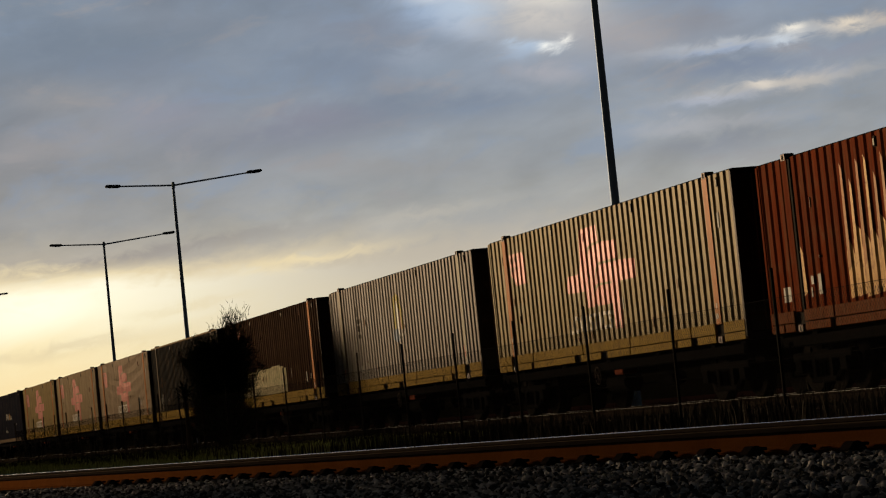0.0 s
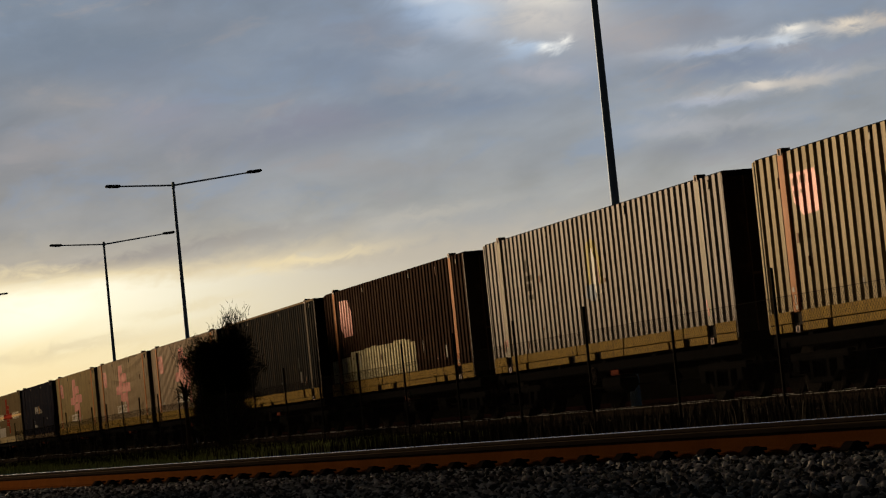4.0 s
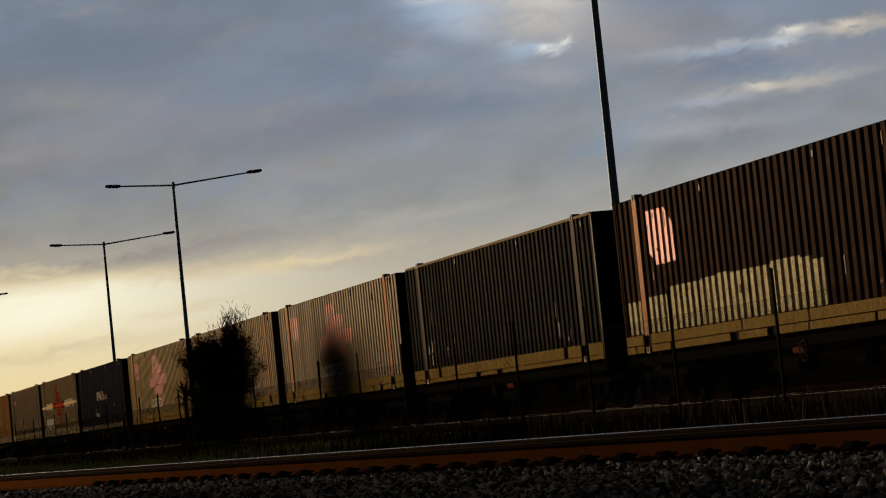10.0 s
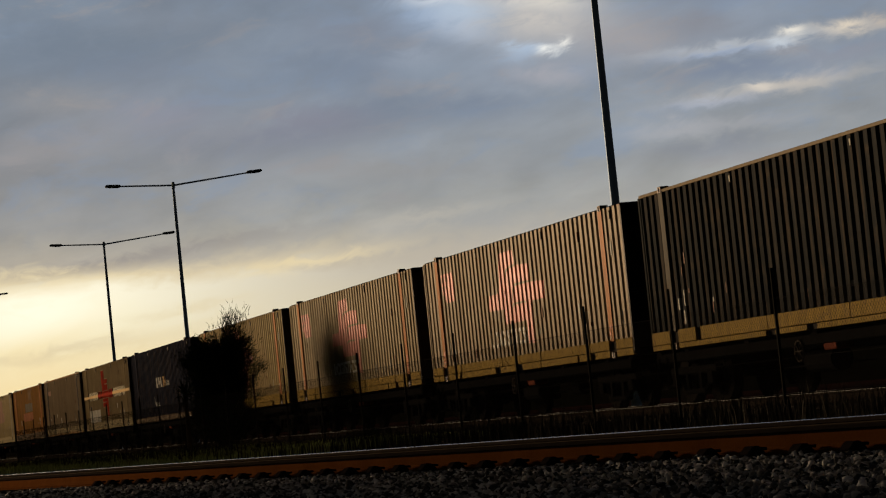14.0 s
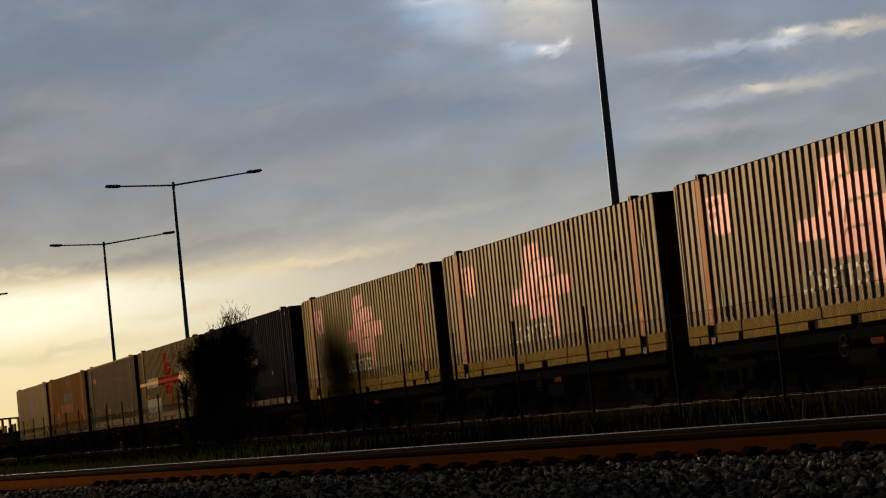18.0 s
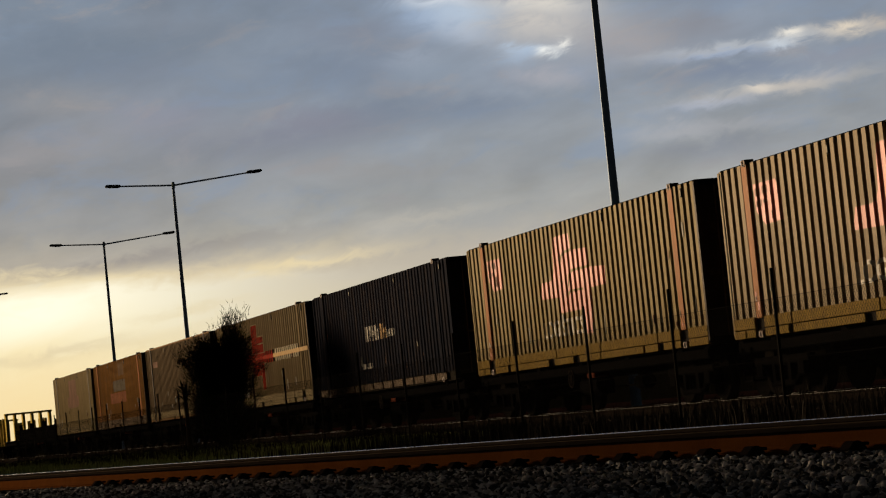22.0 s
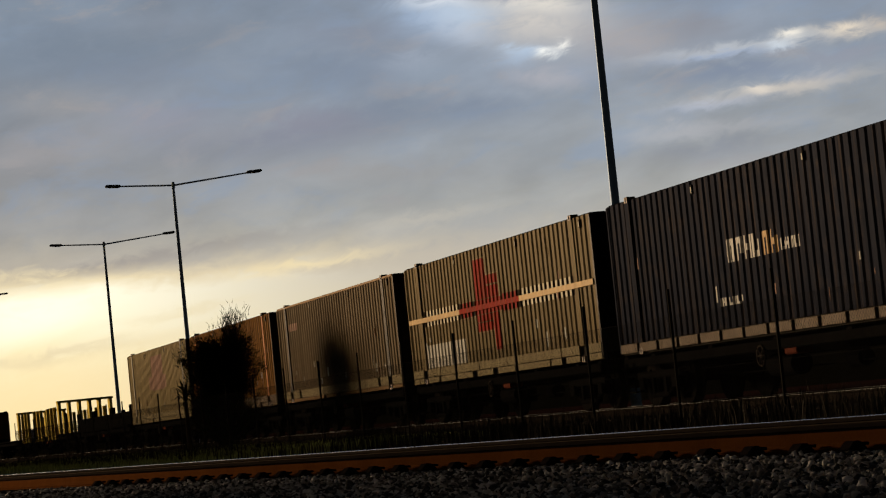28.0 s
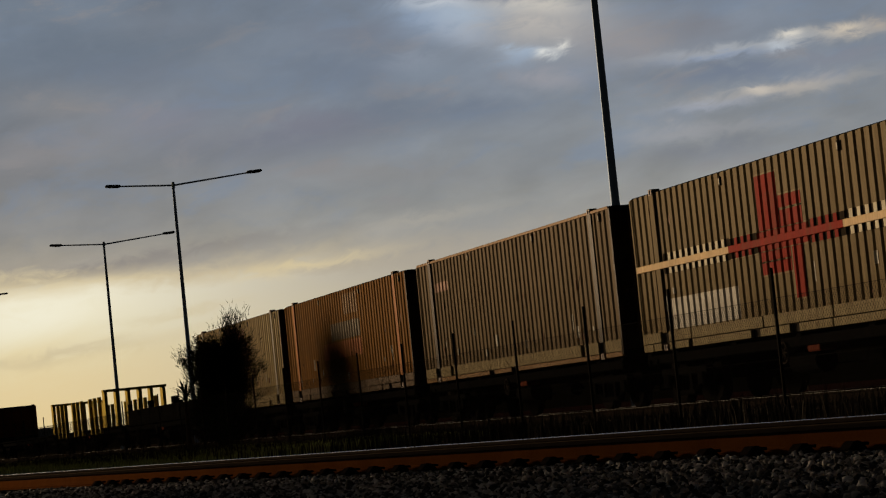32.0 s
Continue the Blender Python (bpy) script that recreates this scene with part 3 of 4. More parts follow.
def on_ribs(bm, lift):
    """Lay a flat drawing on the corrugated side, folded at every bend."""
    xs = [v.co.x for v in bm.verts]
    for x in bends(min(xs), max(xs)):
        bmesh.ops.bisect_plane(bm, geom=bm.verts[:] + bm.edges[:] + bm.faces[:], plane_co=(x, 0, 0), plane_no=(1, 0, 0))
    for v in bm.verts:
        v.co.y = 0.012 - lift + wave(v.co.x + 1e-5)
    return bm


def painted(th, name, points, material, label="", lift=0.003):
    """A painted shape with a free outline, in metres along and up the side."""
    bm = bmesh.new()
    f = bm.faces.new([bm.verts.new((x, 0.0, z)) for x, z in points])
    f.normal_update()
    if f.normal.y > 0:
        f.normal_flip()
    bmesh.ops.triangulate(bm, faces=[f])
    return part(name, on_ribs(bm, lift), material, th, label)


def slit(th, points, width, material, lift):
    """A line of the wall's own paint across a mark."""
    up = [(x, z + width / 2) for x, z in points]
    down = [(x + 0.8 * width, z - width / 2) for x, z in points]
    return painted(th, "logo_gap", up + down[::-1], material, "", lift)


def cross_mark(th, material, body):
    """A stepped cross of interlocking hooks, parted by three curved gaps."""
    painted(th, "logo_cross", [(6.33, 2.60), (7.40, 2.61), (7.46, 2.27), (8.46, 2.23), (8.40, 1.85), (9.44, 1.80), (9.42, 1.44), (8.45, 1.44), (8.40, 0.55), (8.0, 0.56),
                               (7.98, 1.05), (6.44, 1.05), (6.40, 1.38), (5.24, 1.40), (5.38, 1.74), (5.95, 1.74), (6.15, 1.78), (6.24, 1.92)], material)
    slit(th, [(6.62, 1.62), (6.70, 2.06), (6.80, 2.19), (6.98, 2.25), (7.46, 2.27)], 0.05, body, 0.006)
    slit(th, [(7.09, 1.55), (7.16, 1.74), (7.26, 1.83), (7.43, 1.86), (8.42, 1.86)], 0.05, body, 0.0064)
    slit(th, [(7.0, 1.34), (7.08, 1.42), (7.22, 1.46), (8.0, 1.45)], 0.045, body, 0.0068)


def pink_square(th):
    painted(th, "logo_square", [(1.50, 2.50), (2.46, 2.50), (2.60, 2.20), (2.56, 1.83), (1.88, 1.81), (1.55, 2.05)], PINK, "small pink painted square")
    for x0, x1, z0, z1 in ((1.56, 1.78, 2.30, 2.42), (1.86, 2.08, 2.32, 2.44), (1.58, 1.80, 2.12, 2.22), (1.86, 1.98, 2.16, 2.22)):
        mark(th, "worn_lettering", x0, x1, z0, z1, CLOTH, "", 0.006)


def worded(th, x0, x1, z0, z1, text, material, label):
    """Painted capitals that follow the ribs of the side."""
    cu = bpy.data.curves.new("lettering", "FONT")
    cu.body = text
    cu.offset = 0.028
    holder = bpy.data.objects.new("lettering", cu)
    me = holder.to_mesh()
    bm = bmesh.new()
    bm.from_mesh(me)
    holder.to_mesh_clear()
    bpy.data.objects.remove(holder)
    xs, ys = [v.co.x for v in bm.verts], [v.co.y for v in bm.verts]
    a, b, c, d = min(xs), max(xs), min(ys), max(ys)
    for v in bm.verts:
        v.co = (x0 + (v.co.x - a) / (b - a) * (x1 - x0), 0.0, z0 + (v.co.y - c) / (d - c) * (z1 - z0))
    on_ribs(bm, 0.003)
    return part("lettering", bm, material, th, label)


DIRTYWHITE = surface("dirty_white_panel", (0.23, 0.20, 0.125), 0.5, 0.0, 0.7, 4.2, 40.0, 0.85, (0.03, 0.022, 0.01), 0.95, 0.08, gloss=0.0008, sheen=(1.0, 0.86, 0.55))
SCUFF = paint("pale_scuffed_paint", (0.50, 0.46, 0.38), 0.2, 0.6)
RUSTY = paint("rust_bloom", (0.13, 0.055, 0.022), 0.2, 0.3)


def wear(th, seed, scuffs=9, rusts=14):
    """Pale scuffs low on the side and small blooms of rust."""
    rnd = random.Random(seed)
    for k in range(scuffs + rusts):
        x = rnd.choice([1.6, 12.0, rnd.uniform(0.3, 14.0), rnd.uniform(2, 13)]) + rnd.uniform(-0.6, 0.6)
        z = 0.42 + abs(rnd.gauss(0, 0.28)) if k < scuffs else 0.42 + rnd.random() ** 2 * 2.2
        w, h = (rnd.uniform(0.04, 0.13), rnd.uniform(0.08, 0.34)) if k < scuffs else (rnd.uniform(0.02, 0.1), rnd.uniform(0.04, 0.22))
        if z + h < 2.75 and 0.1 < x < 14.3:
            mark(th, "scuff" if k < scuffs else "rust_spot", x, x + w, z, z + h, SCUFF if k < scuffs else RUSTY, "", 0.006 + 0.0004 * k)


LEFT_ENDS = [-39.95, -55.65, -71.62, -87.87, -103.79, -119.40, -135.12, -150.88, -167.29, -182.91, -198.68, -214.43, -229.97]
train = []

press(GENTLE)
c0 = container(LEFT_ENDS[0], ORANGE, "rusty orange corrugated shipping container on a rail wagon", ORANGE, RUST_RAIL, high=2.8)
mark(c0, "data_plate", 0.64, 0.94, 0.50, 0.74, TEXTWHITE, "small pale data panel")
# a solid dark strip paints the shade of the gap by the post
part("post_gap_shade", boxed(1.37, 1.43, -0.004, 0.05, 0.34, 2.74), UNDER, c0, "dark strip for the shaded gap beside the stacking post")
rnd = random.Random(40)
for k in range(11, 34):
    x0 = k * PITCH - 0.02
    low, top = 0.37 + 0.05 * rnd.random(), 2.05 + 0.35 * rnd.random() - (0.5 if k > 30 else 0.0)
    mid = low + rnd.uniform(0.7, 1.1)
    painted(c0, "paint_patch", [(x0, low), (x0 + 0.28, low + 0.04), (x0 + 0.26, mid + rnd.uniform(-0.2, 0.2)), (x0 + 0.12, mid + 0.25), (x0 + 0.02, mid)], GOLDRUST, "golden paint rusted through", 0.003)
    painted(c0, "paint_patch", [(x0 + 0.03, mid - 0.3), (x0 + pressing[0] + 0.03, mid - 0.2), (x0 + pressing[0] + 0.02, top), (x0 + 0.07, top + 0.1)], GOLDRUST if rnd.random() < 0.6 else FADED, "faded ochre paint", 0.0045)
painted(c0, "paint_patch", [(1.46, 0.55), (1.60, 0.60), (1.56, 1.25), (1.48, 1.35)], GOLDRUST)
press(SHARP)
c1 = container(LEFT_ENDS[1], BEIGE, "beige corrugated shipping container with a pink cross mark")
c2 = container(LEFT_ENDS[2], PALE, "pale grey corrugated shipping container with a yellow and blue oval mark", POST_PALE, BAND_YELLOW)
c3 = container(LEFT_ENDS[3], BROWN, "dark brown corrugated shipping container with orange posts and faded lettering")
c4 = container(LEFT_ENDS[4], GREEN, "dark grey-green corrugated shipping container with pale posts", POST_DIM, BAND_YELLOW, style="tall", rail_paint=GREYCREAM)
c5 = container(LEFT_ENDS[5], WARMBEIGE, "warm beige corrugated shipping container with a pink cross mark")
c6 = container(LEFT_ENDS[6], GOLDBEIGE, "golden-beige corrugated shipping container with a pink cross mark")
c7 = container(LEFT_ENDS[7], OLIVE, "olive-beige corrugated shipping container with a pink cross mark")
press(GENTLE)
c8 = container(LEFT_ENDS[8], NAVY, "dark navy corrugated shipping container with pale lettering", NAVY, BAND_DIM, style="short", doors=NAVY)
c9 = container(LEFT_ENDS[9], CREAM, "cream corrugated shipping container with a red cross and pale belt", CREAM, BAND_CREAM)
c10 = container(LEFT_ENDS[10], GREYCREAM, "plain grey-cream corrugated shipping container with dark posts", POST_DARK, BAND_CREAM, BAND_BROWN, "tall", rail_paint=BAND_BROWN)
c11 = container(LEFT_ENDS[11], OCHRE, "orange-brown corrugated shipping container with a faded mark", POST_ORANGE, BAND_DIM)
c12 = container(LEFT_ENDS[12], GOLDCREAM, "cream corrugated shipping container with a pink mark", POST_PALE, BAND_CREAM)
press(SHARP)
for th, body in ((c1, BEIGE), (c5, WARMBEIGE), (c6, GOLDBEIGE), (c7, OLIVE)):
    pink_square(th)
    cross_mark(th, PINK, body)
    worded(th, 5.15, 7.85, 0.58, 0.93, "LOGISTICS", LETTERS, "faded white capitals")
painted(c2, "logo_oval", [(6.95, 1.48), (6.96, 2.12), (7.12, 2.31), (7.38, 2.38), (7.64, 2.28), (7.82, 1.95), (7.90, 1.45)], YELLOW, "yellow oval mark")
painted(c2, "logo_oval", [(7.20, 1.50), (7.20, 2.10), (7.40, 2.20), (7.55, 1.90), (7.60, 1.22)], WHITE, "white middle of the mark", 0.006)
painted(c2, "logo_oval", [(7.56, 1.50), (7.54, 1.92), (7.64, 2.0), (7.76, 1.46)], CLOTH, "dull red stroke of the mark", 0.0064)
painted(c2, "logo_oval", [(6.83, 1.24), (6.85, 1.50), (7.42, 1.48), (7.46, 1.18), (7.2, 1.16)], BLUEPANEL, "pale blue corner of the mark", 0.0068)
painted(c2, "logo_oval", [(7.46, 1.16), (7.46, 1.22), (7.9, 1.40), (8.0, 1.38)], TEXTWHITE, "", 0.0072)
for x0, x1, z0, z1 in ((2.85, 3.05, 2.05, 2.3), (2.95, 3.35, 1.85, 1.97), (2.85, 3.3, 1.64, 1.8), (3.0, 3.35, 1.46, 1.56)):
    mark(c2, "worn_lettering", x0, x1, z0, z1, POST_DIM)
painted(c3, "logo_patch", [(1.64, 2.58), (2.70, 2.57), (3.06, 2.28), (3.08, 1.58), (2.0, 1.57), (1.90, 1.72), (1.66, 1.86)], PINK, "pale pink painted patch")
for x0, x1, z0, z1 in ((1.68, 1.80, 2.2, 2.32), (2.05, 2.15, 2.42, 2.52), (2.62, 2.72, 2.2, 2.5), (1.95, 2.05, 1.75, 1.82)):
    mark(c3, "worn_spot", x0, x1, z0, z1, CLOTH, "", 0.006)
for x0, x1, z0, z1 in ((0.32, 1.0, 0.37, 0.98), (1.45, 2.6, 0.37, 1.02), (2.6, 4.2, 0.37, 1.14), (4.2, 9.1, 0.37, 1.17), (9.1, 9.5, 0.37, 1.1), (4.9, 5.5, 1.17, 1.2), (7.4, 8.6, 1.17, 1.21)):
    mark(c3, "painted_panel", x0, x1, z0, z1, DIRTYWHITE, "dirty white painted panel low on the side")
press(GENTLE)
letters(c8, 5.95, 7.45, 1.33, 1.72, TEXTWHITE, 4, "pale lettering", 81)
letters(c8, 7.5, 8.2, 1.33, 1.72, GOLD, 2, "golden lettering", 84)
letters(c8, 8.3, 9.05, 1.35, 1.54, TEXTWHITE, 4, "small pale lettering", 82)
letters(c8, 5.4, 6.5, 0.62, 0.76, TEXTWHITE, 3, "small worn lettering", 83)
for a, b in ((0.1, 4.75), (9.5, 14.5)):
    part("belt", boxed(a, b, -0.02, 0.05, 1.48, 1.60, bevel=0.005), BELT, c9, "pale flat belt along the side")
part("belt", boxed(4.75, 9.5, -0.02, 0.05, 1.48, 1.60, bevel=0.005), RED, c9, "red painted stretch of the belt")
for x0, x1, z0, z1 in ((6.07, 6.95, 1.72, 2.62), (6.98, 7.95, 2.02, 2.22), (7.0, 7.95, 1.72, 1.98), (4.8, 9.5, 1.39, 1.70), (6.05, 7.35, 1.22, 1.37), (6.05, 7.35, 1.0, 1.19), (7.4, 7.8, 0.55, 1.37)):
    mark(c9, "logo_outline", x0 - 0.04, x1 + 0.04, z0 - 0.03, z1 + 0.03, BAND_CREAM, "cream outline of the red block", 0.0015)
    mark(c9, "logo_block", x0, x1, z0, z1, RED, "", 0.006)
mark(c9, "painted_panel", 1.45, 4.9, 0.37, 0.92, TEXTWHITE, "pale painted panel low on the side")


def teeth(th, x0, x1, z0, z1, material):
    """Paint on the outer faces alone, with the shade of the hollows painted dark between."""
    mark(th, "shaded_hollow", x0, x1, z0, z1, HOLLOWSHADE, "", 0.007)
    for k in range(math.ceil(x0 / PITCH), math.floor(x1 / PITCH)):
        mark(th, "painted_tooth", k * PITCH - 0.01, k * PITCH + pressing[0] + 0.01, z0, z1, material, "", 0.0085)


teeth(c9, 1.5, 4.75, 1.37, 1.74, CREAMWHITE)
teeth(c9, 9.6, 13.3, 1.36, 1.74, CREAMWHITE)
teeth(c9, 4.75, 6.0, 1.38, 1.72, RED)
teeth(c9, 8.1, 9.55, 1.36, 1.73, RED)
mark(c10, "logo_patch", 1.55, 2.7, 2.12, 2.34, CLOTH, "small faded mark")
mark(c11, "logo_patch", 7.6, 9.2, 2.2, 2.75, BAND_BROWN, "pale streaked patch")
mark(c11, "logo_patch", 5.9, 9.3, 1.55, 2.02, BLUE, "faded blue mark")
mark(c11, "logo_patch", 4.8, 9.4, 1.05, 1.5, BAND_ORANGE, "faded red mark")
for x0, x1, z0, z1 in ((6.0, 8.8, 1.25, 2.6), (5.2, 6.0, 1.3, 1.8), (8.8, 9.4, 1.3, 1.8)):
    mark(c12, "logo_block", x0, x1, z0, z1, CLOTH)
for k, th in enumerate((c0, c1, c2, c3, c4, c5, c6, c7, c8, c9, c10, c11, c12)):
    press(GENTLE if k >= 8 else SHARP)
    wear(th, 100 + k, *((3, 4) if k == 8 else (9, 14)))
press(SHARP)
rnd = random.Random(77)
for th in (c1, c2, c3, c5, c6, c7):
    for xx in (1.22, LENGTH - 1.22):
        for _ in range(3):
            x, z = xx + rnd.uniform(-0.10, 0.02), rnd.uniform(0.36, 0.66)
            part("worn_patch", boxed(x, x + rnd.uniform(0.04, 0.09), -0.012, 0.0, z, z + rnd.uniform(0.05, 0.16), bevel=0.002), rnd.choice((SCUFF, PINK)), th)
for th in (c1, c5, c6, c7):
    for x, z in ((13.78, 1.95), (14.02, 0.62)):
        mark(th, "worn_plate", x, x + 0.10, z, z + 0.26, SCUFF, "", 0.012)
train += [c0, c1, c2, c3, c4, c5, c6, c7, c8, c9, c10, c11, c12]

# wagons
WHEEL_R = 0.46


def wheelset_mesh():
    bm = bmesh.new()
    tube(bm, (0, -1.0, 0), (0, 1.0, 0), 0.08, sides=10)
    for s in (-1, 1):
        tube(bm, (0, s * 0.69, 0), (0, s * 0.82, 0), WHEEL_R, WHEEL_R - 0.01, sides=28)
        tube(bm, (0, s * 0.66, 0), (0, s * 0.69, 0), WHEEL_R + 0.03, sides=28)
        tube(bm, (0, s * 0.82, 0), (0, s * 0.86, 0), 0.14, sides=12)
        for k in range(4):
            a = k * math.pi / 2 + 0.4
            box(bm, 0.26 * math.cos(a) - 0.04, 0.26 * math.cos(a) + 0.04, s * 0.83 - 0.015, s * 0.83 + 0.015, 0.26 * math.sin(a) - 0.04, 0.26 * math.sin(a) + 0.04)
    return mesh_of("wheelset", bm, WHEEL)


def bogie_mesh():
    bm = bmesh.new()
    for s in (-1, 1):
        y = s * 1.0
        box(bm, -1.15, 1.15, y - 0.07, y + 0.07, 0.52, 0.66, bevel=0.02)
        box(bm, -0.5, 0.5, y - 0.07, y + 0.07, 0.16, 0.26, bevel=0.02)
        for k in (-1, 1):
            tube(bm, (k * 0.95, y, 0.55), (k * 0.45, y, 0.22), 0.06, sides=6)
            box(bm, k * 0.875 - 0.14, k * 0.875 + 0.14, y - 0.1, y + 0.1, 0.32, 0.55, bevel=0.02)
            box(bm, k * 0.33 - 0.06, k * 0.33 + 0.06, y - 0.07, y + 0.07, 0.24, 0.54)
        for k in (-0.15, 0.0, 0.15):
            tube(bm, (k, y, 0.26), (k, y, 0.5), 0.055, sides=8)
    box(bm, -0.2, 0.2, -1.05, 1.05, 0.5, 0.68, bevel=0.03)
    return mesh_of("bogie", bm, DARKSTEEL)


WHEELSET, BOGIE = wheelset_mesh(), bogie_mesh()
wheelsets = []


def wagon(x0, x1, label, deck=False, name="container_wagon", brake=0.464):
    """A skeletal wagon from coupler to coupler; its origin is on the rail tops."""
    L = x1 - x0
    th = tagged(new(name), label, "rail wagon", "wagons of the train")
    th.matrix_basis = pose(x0, TRACK_Y, RAIL_TOP)
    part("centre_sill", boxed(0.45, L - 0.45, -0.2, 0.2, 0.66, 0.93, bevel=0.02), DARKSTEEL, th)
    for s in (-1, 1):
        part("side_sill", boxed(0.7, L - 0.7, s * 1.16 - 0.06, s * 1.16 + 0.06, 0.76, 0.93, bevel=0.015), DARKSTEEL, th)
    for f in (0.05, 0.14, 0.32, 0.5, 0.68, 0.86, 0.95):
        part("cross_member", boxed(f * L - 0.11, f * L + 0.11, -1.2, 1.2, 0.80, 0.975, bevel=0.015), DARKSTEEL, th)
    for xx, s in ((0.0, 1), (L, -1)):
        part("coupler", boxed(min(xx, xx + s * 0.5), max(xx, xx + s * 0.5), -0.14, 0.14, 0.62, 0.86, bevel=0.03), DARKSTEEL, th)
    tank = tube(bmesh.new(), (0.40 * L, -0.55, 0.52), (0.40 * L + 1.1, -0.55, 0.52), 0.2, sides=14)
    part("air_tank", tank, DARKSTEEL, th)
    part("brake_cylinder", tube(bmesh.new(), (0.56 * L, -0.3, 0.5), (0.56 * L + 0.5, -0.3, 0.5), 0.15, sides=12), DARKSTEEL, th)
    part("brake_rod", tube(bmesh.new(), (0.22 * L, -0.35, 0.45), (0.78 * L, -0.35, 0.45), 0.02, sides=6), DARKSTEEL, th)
    hand = bmesh.new()
    for k in range(16):
        a, b = 2 * math.pi * k / 16, 2 * math.pi * (k + 1) / 16
        tube(hand, (0.17 * math.cos(a), 0, 0.17 * math.sin(a)), (0.17 * math.cos(b), 0, 0.17 * math.sin(b)), 0.014, sides=5, caps=False)
    for k in range(4):
        a = math.pi * k / 4
        tube(hand, (-0.17 * math.cos(a), 0, -0.17 * math.sin(a)), (0.17 * math.cos(a), 0, 0.17 * math.sin(a)), 0.01, sides=5)
    part("hand_brake_wheel", hand, HANDWHEEL, th, "spoked hand brake wheel", at=Matrix.Translation((brake * L, -1.24, 0.69)))
    part("valve_box", boxed(0.52 * L, 0.52 * L + 0.5, -1.2, -0.9, 0.66, 0.93, bevel=0.02), VALVE, th, "rust-red valve box")
    part("step", boxed(0.9, 1.3, -1.26, -1.0, 0.28, 0.31), DARKSTEEL, th)
    for xx in (0.9, 1.3):
        part("grab_iron", tube(bmesh.new(), (xx, -1.24, 0.3), (xx, -1.24, 0.85), 0.016, sides=5), DARKSTEEL, th)
    if deck:
        part("deck", boxed(0.5, L - 0.5, -1.3, 1.3, 0.976, 1.05, bevel=0.01), DARKSTEEL, th)
    for xx in (2.1, L - 2.1):
        bg = part("bogie", BOGIE, None, th, at=Matrix.Translation((xx, 0, 0)))
        for k in (-0.875, 0.875):
            w = part("wheelset", WHEELSET, None, bg)
            wheelsets.append((w, k))
    train.append(th)
    return th


for k, x in enumerate(LEFT_ENDS):
    right = LEFT_ENDS[k - 1] - 0.66 if k else x + 15.3
    wagon(x - 0.64, right, "near-black skeletal container wagon on two bogies", brake=0.555 if k == 3 else 0.464)
empty = wagon(-249.9, -230.65, "empty dark flat wagon behind the containers", True, "flat_wagon")
rack_wagon = wagon(-274.5, -249.94, "flat wagon with yellow end frames and side stakes", True, "flat_wagon")
wagon(-302.6, -274.54, "empty dark flat wagon", True, "flat_wagon")
wagon(-319.4, -302.64, "dark wagon under an orange container")
c16 = container(-318.4, ORANGE_TAIL, "rusty orange container at the tail of the train", ORANGE_TAIL, BAND_ORANGE, high=2.25, doors=ORANGE_TAIL)
train.append(c16)


def end_frame(x, z1):
    fr = part("end_frame", boxed(x - 0.30, x + 0.30, -1.42, 1.42, z1 - 0.11, z1, bevel=0.015), RACK, rack_wagon, "yellow steel end frame")
    for y in (-1.33, -0.82, -0.30, 0.22, 0.72, 1.28):
        part("frame_post", boxed(x - 0.36, x + 0.36, y - 0.07, y + 0.07, 1.05, z1 - 0.11, bevel=0.012), RACK, fr)


end_frame(20.4, 2.72)
end_frame(1.1, 2.6)
for k in range(12):
    if k % 4 != 3:
        x = 2.6 + k * 1.55
        part("stake", boxed(x - 0.12, x + 0.12, -1.36, -1.2, 0.8, 2.46, bevel=0.012), RACK, rack_wagon, "yellow steel side stake")
        part("stake", boxed(x - 0.12, x + 0.12, 1.2, 1.36, 0.8, 2.3, bevel=0.012), RACK, rack_wagon)


for k in range(3):
    x = -248.6 + 5.9 * k
    rack = tagged(new("folded_flat_rack"), "dark folded flat rack lying on the flat wagon", "flat rack", "folded flat racks")
    rack.matrix_basis = pose(x, TRACK_Y, RAIL_TOP + 1.052)
    part("deck", boxed(0.0, 5.8, -1.2, 1.2, 0.0, 0.34, bevel=0.02), DARKSTEEL, rack)
    for xx in (0.1, 3.0):
        part("end_panel", boxed(xx, xx + 2.6, -1.15, 1.15, 0.342, 0.56, bevel=0.02), DARKSTEEL, rack)
    for xx in (0.08, 5.55):
        for yy in (-1.18, 1.0):
            part("corner_post", boxed(xx, xx + 0.18, yy, yy + 0.18, 0.342, 0.84, bevel=0.015), DARKSTEEL, rack)
    train.append(rack)


# ---- added earth bank left of the view, unseen, to shade the train's foot ----
bank = bmesh.new()
bank_rows = []
for k in range(68):
    x = -30.0 - 4.0 * k
    top = 4.0 + 0.25 * noise.noise(Vector((x * 0.05, 0, 2.0))) + 0.08 * noise.noise(Vector((x * 0.3, 0, 5.0)))
    # a low stretch lets the sun reach the near rail
    if -76 < x < -48:
        top *= 0.25
    bank_rows.append([bank.verts.new((x, -6.0 + w, z)) for w, z in ((-7, -0.1), (-3.5, 0.6 * top), (-1.0, 0.98 * top), (0, top), (0.8, 0.97 * top), (2.2, 0.5 * top), (4, -0.1))])
for r0, r1 in zip(bank_rows, bank_rows[1:]):
    for k in range(6):
        bank.faces.new((r0[k], r0[k + 1], r1[k + 1], r1[k]))
tagged(part("embankment", bank, DARKBANK), "unseen dark earth bank added to shade the foot of the train", "embankment", kind="structure")


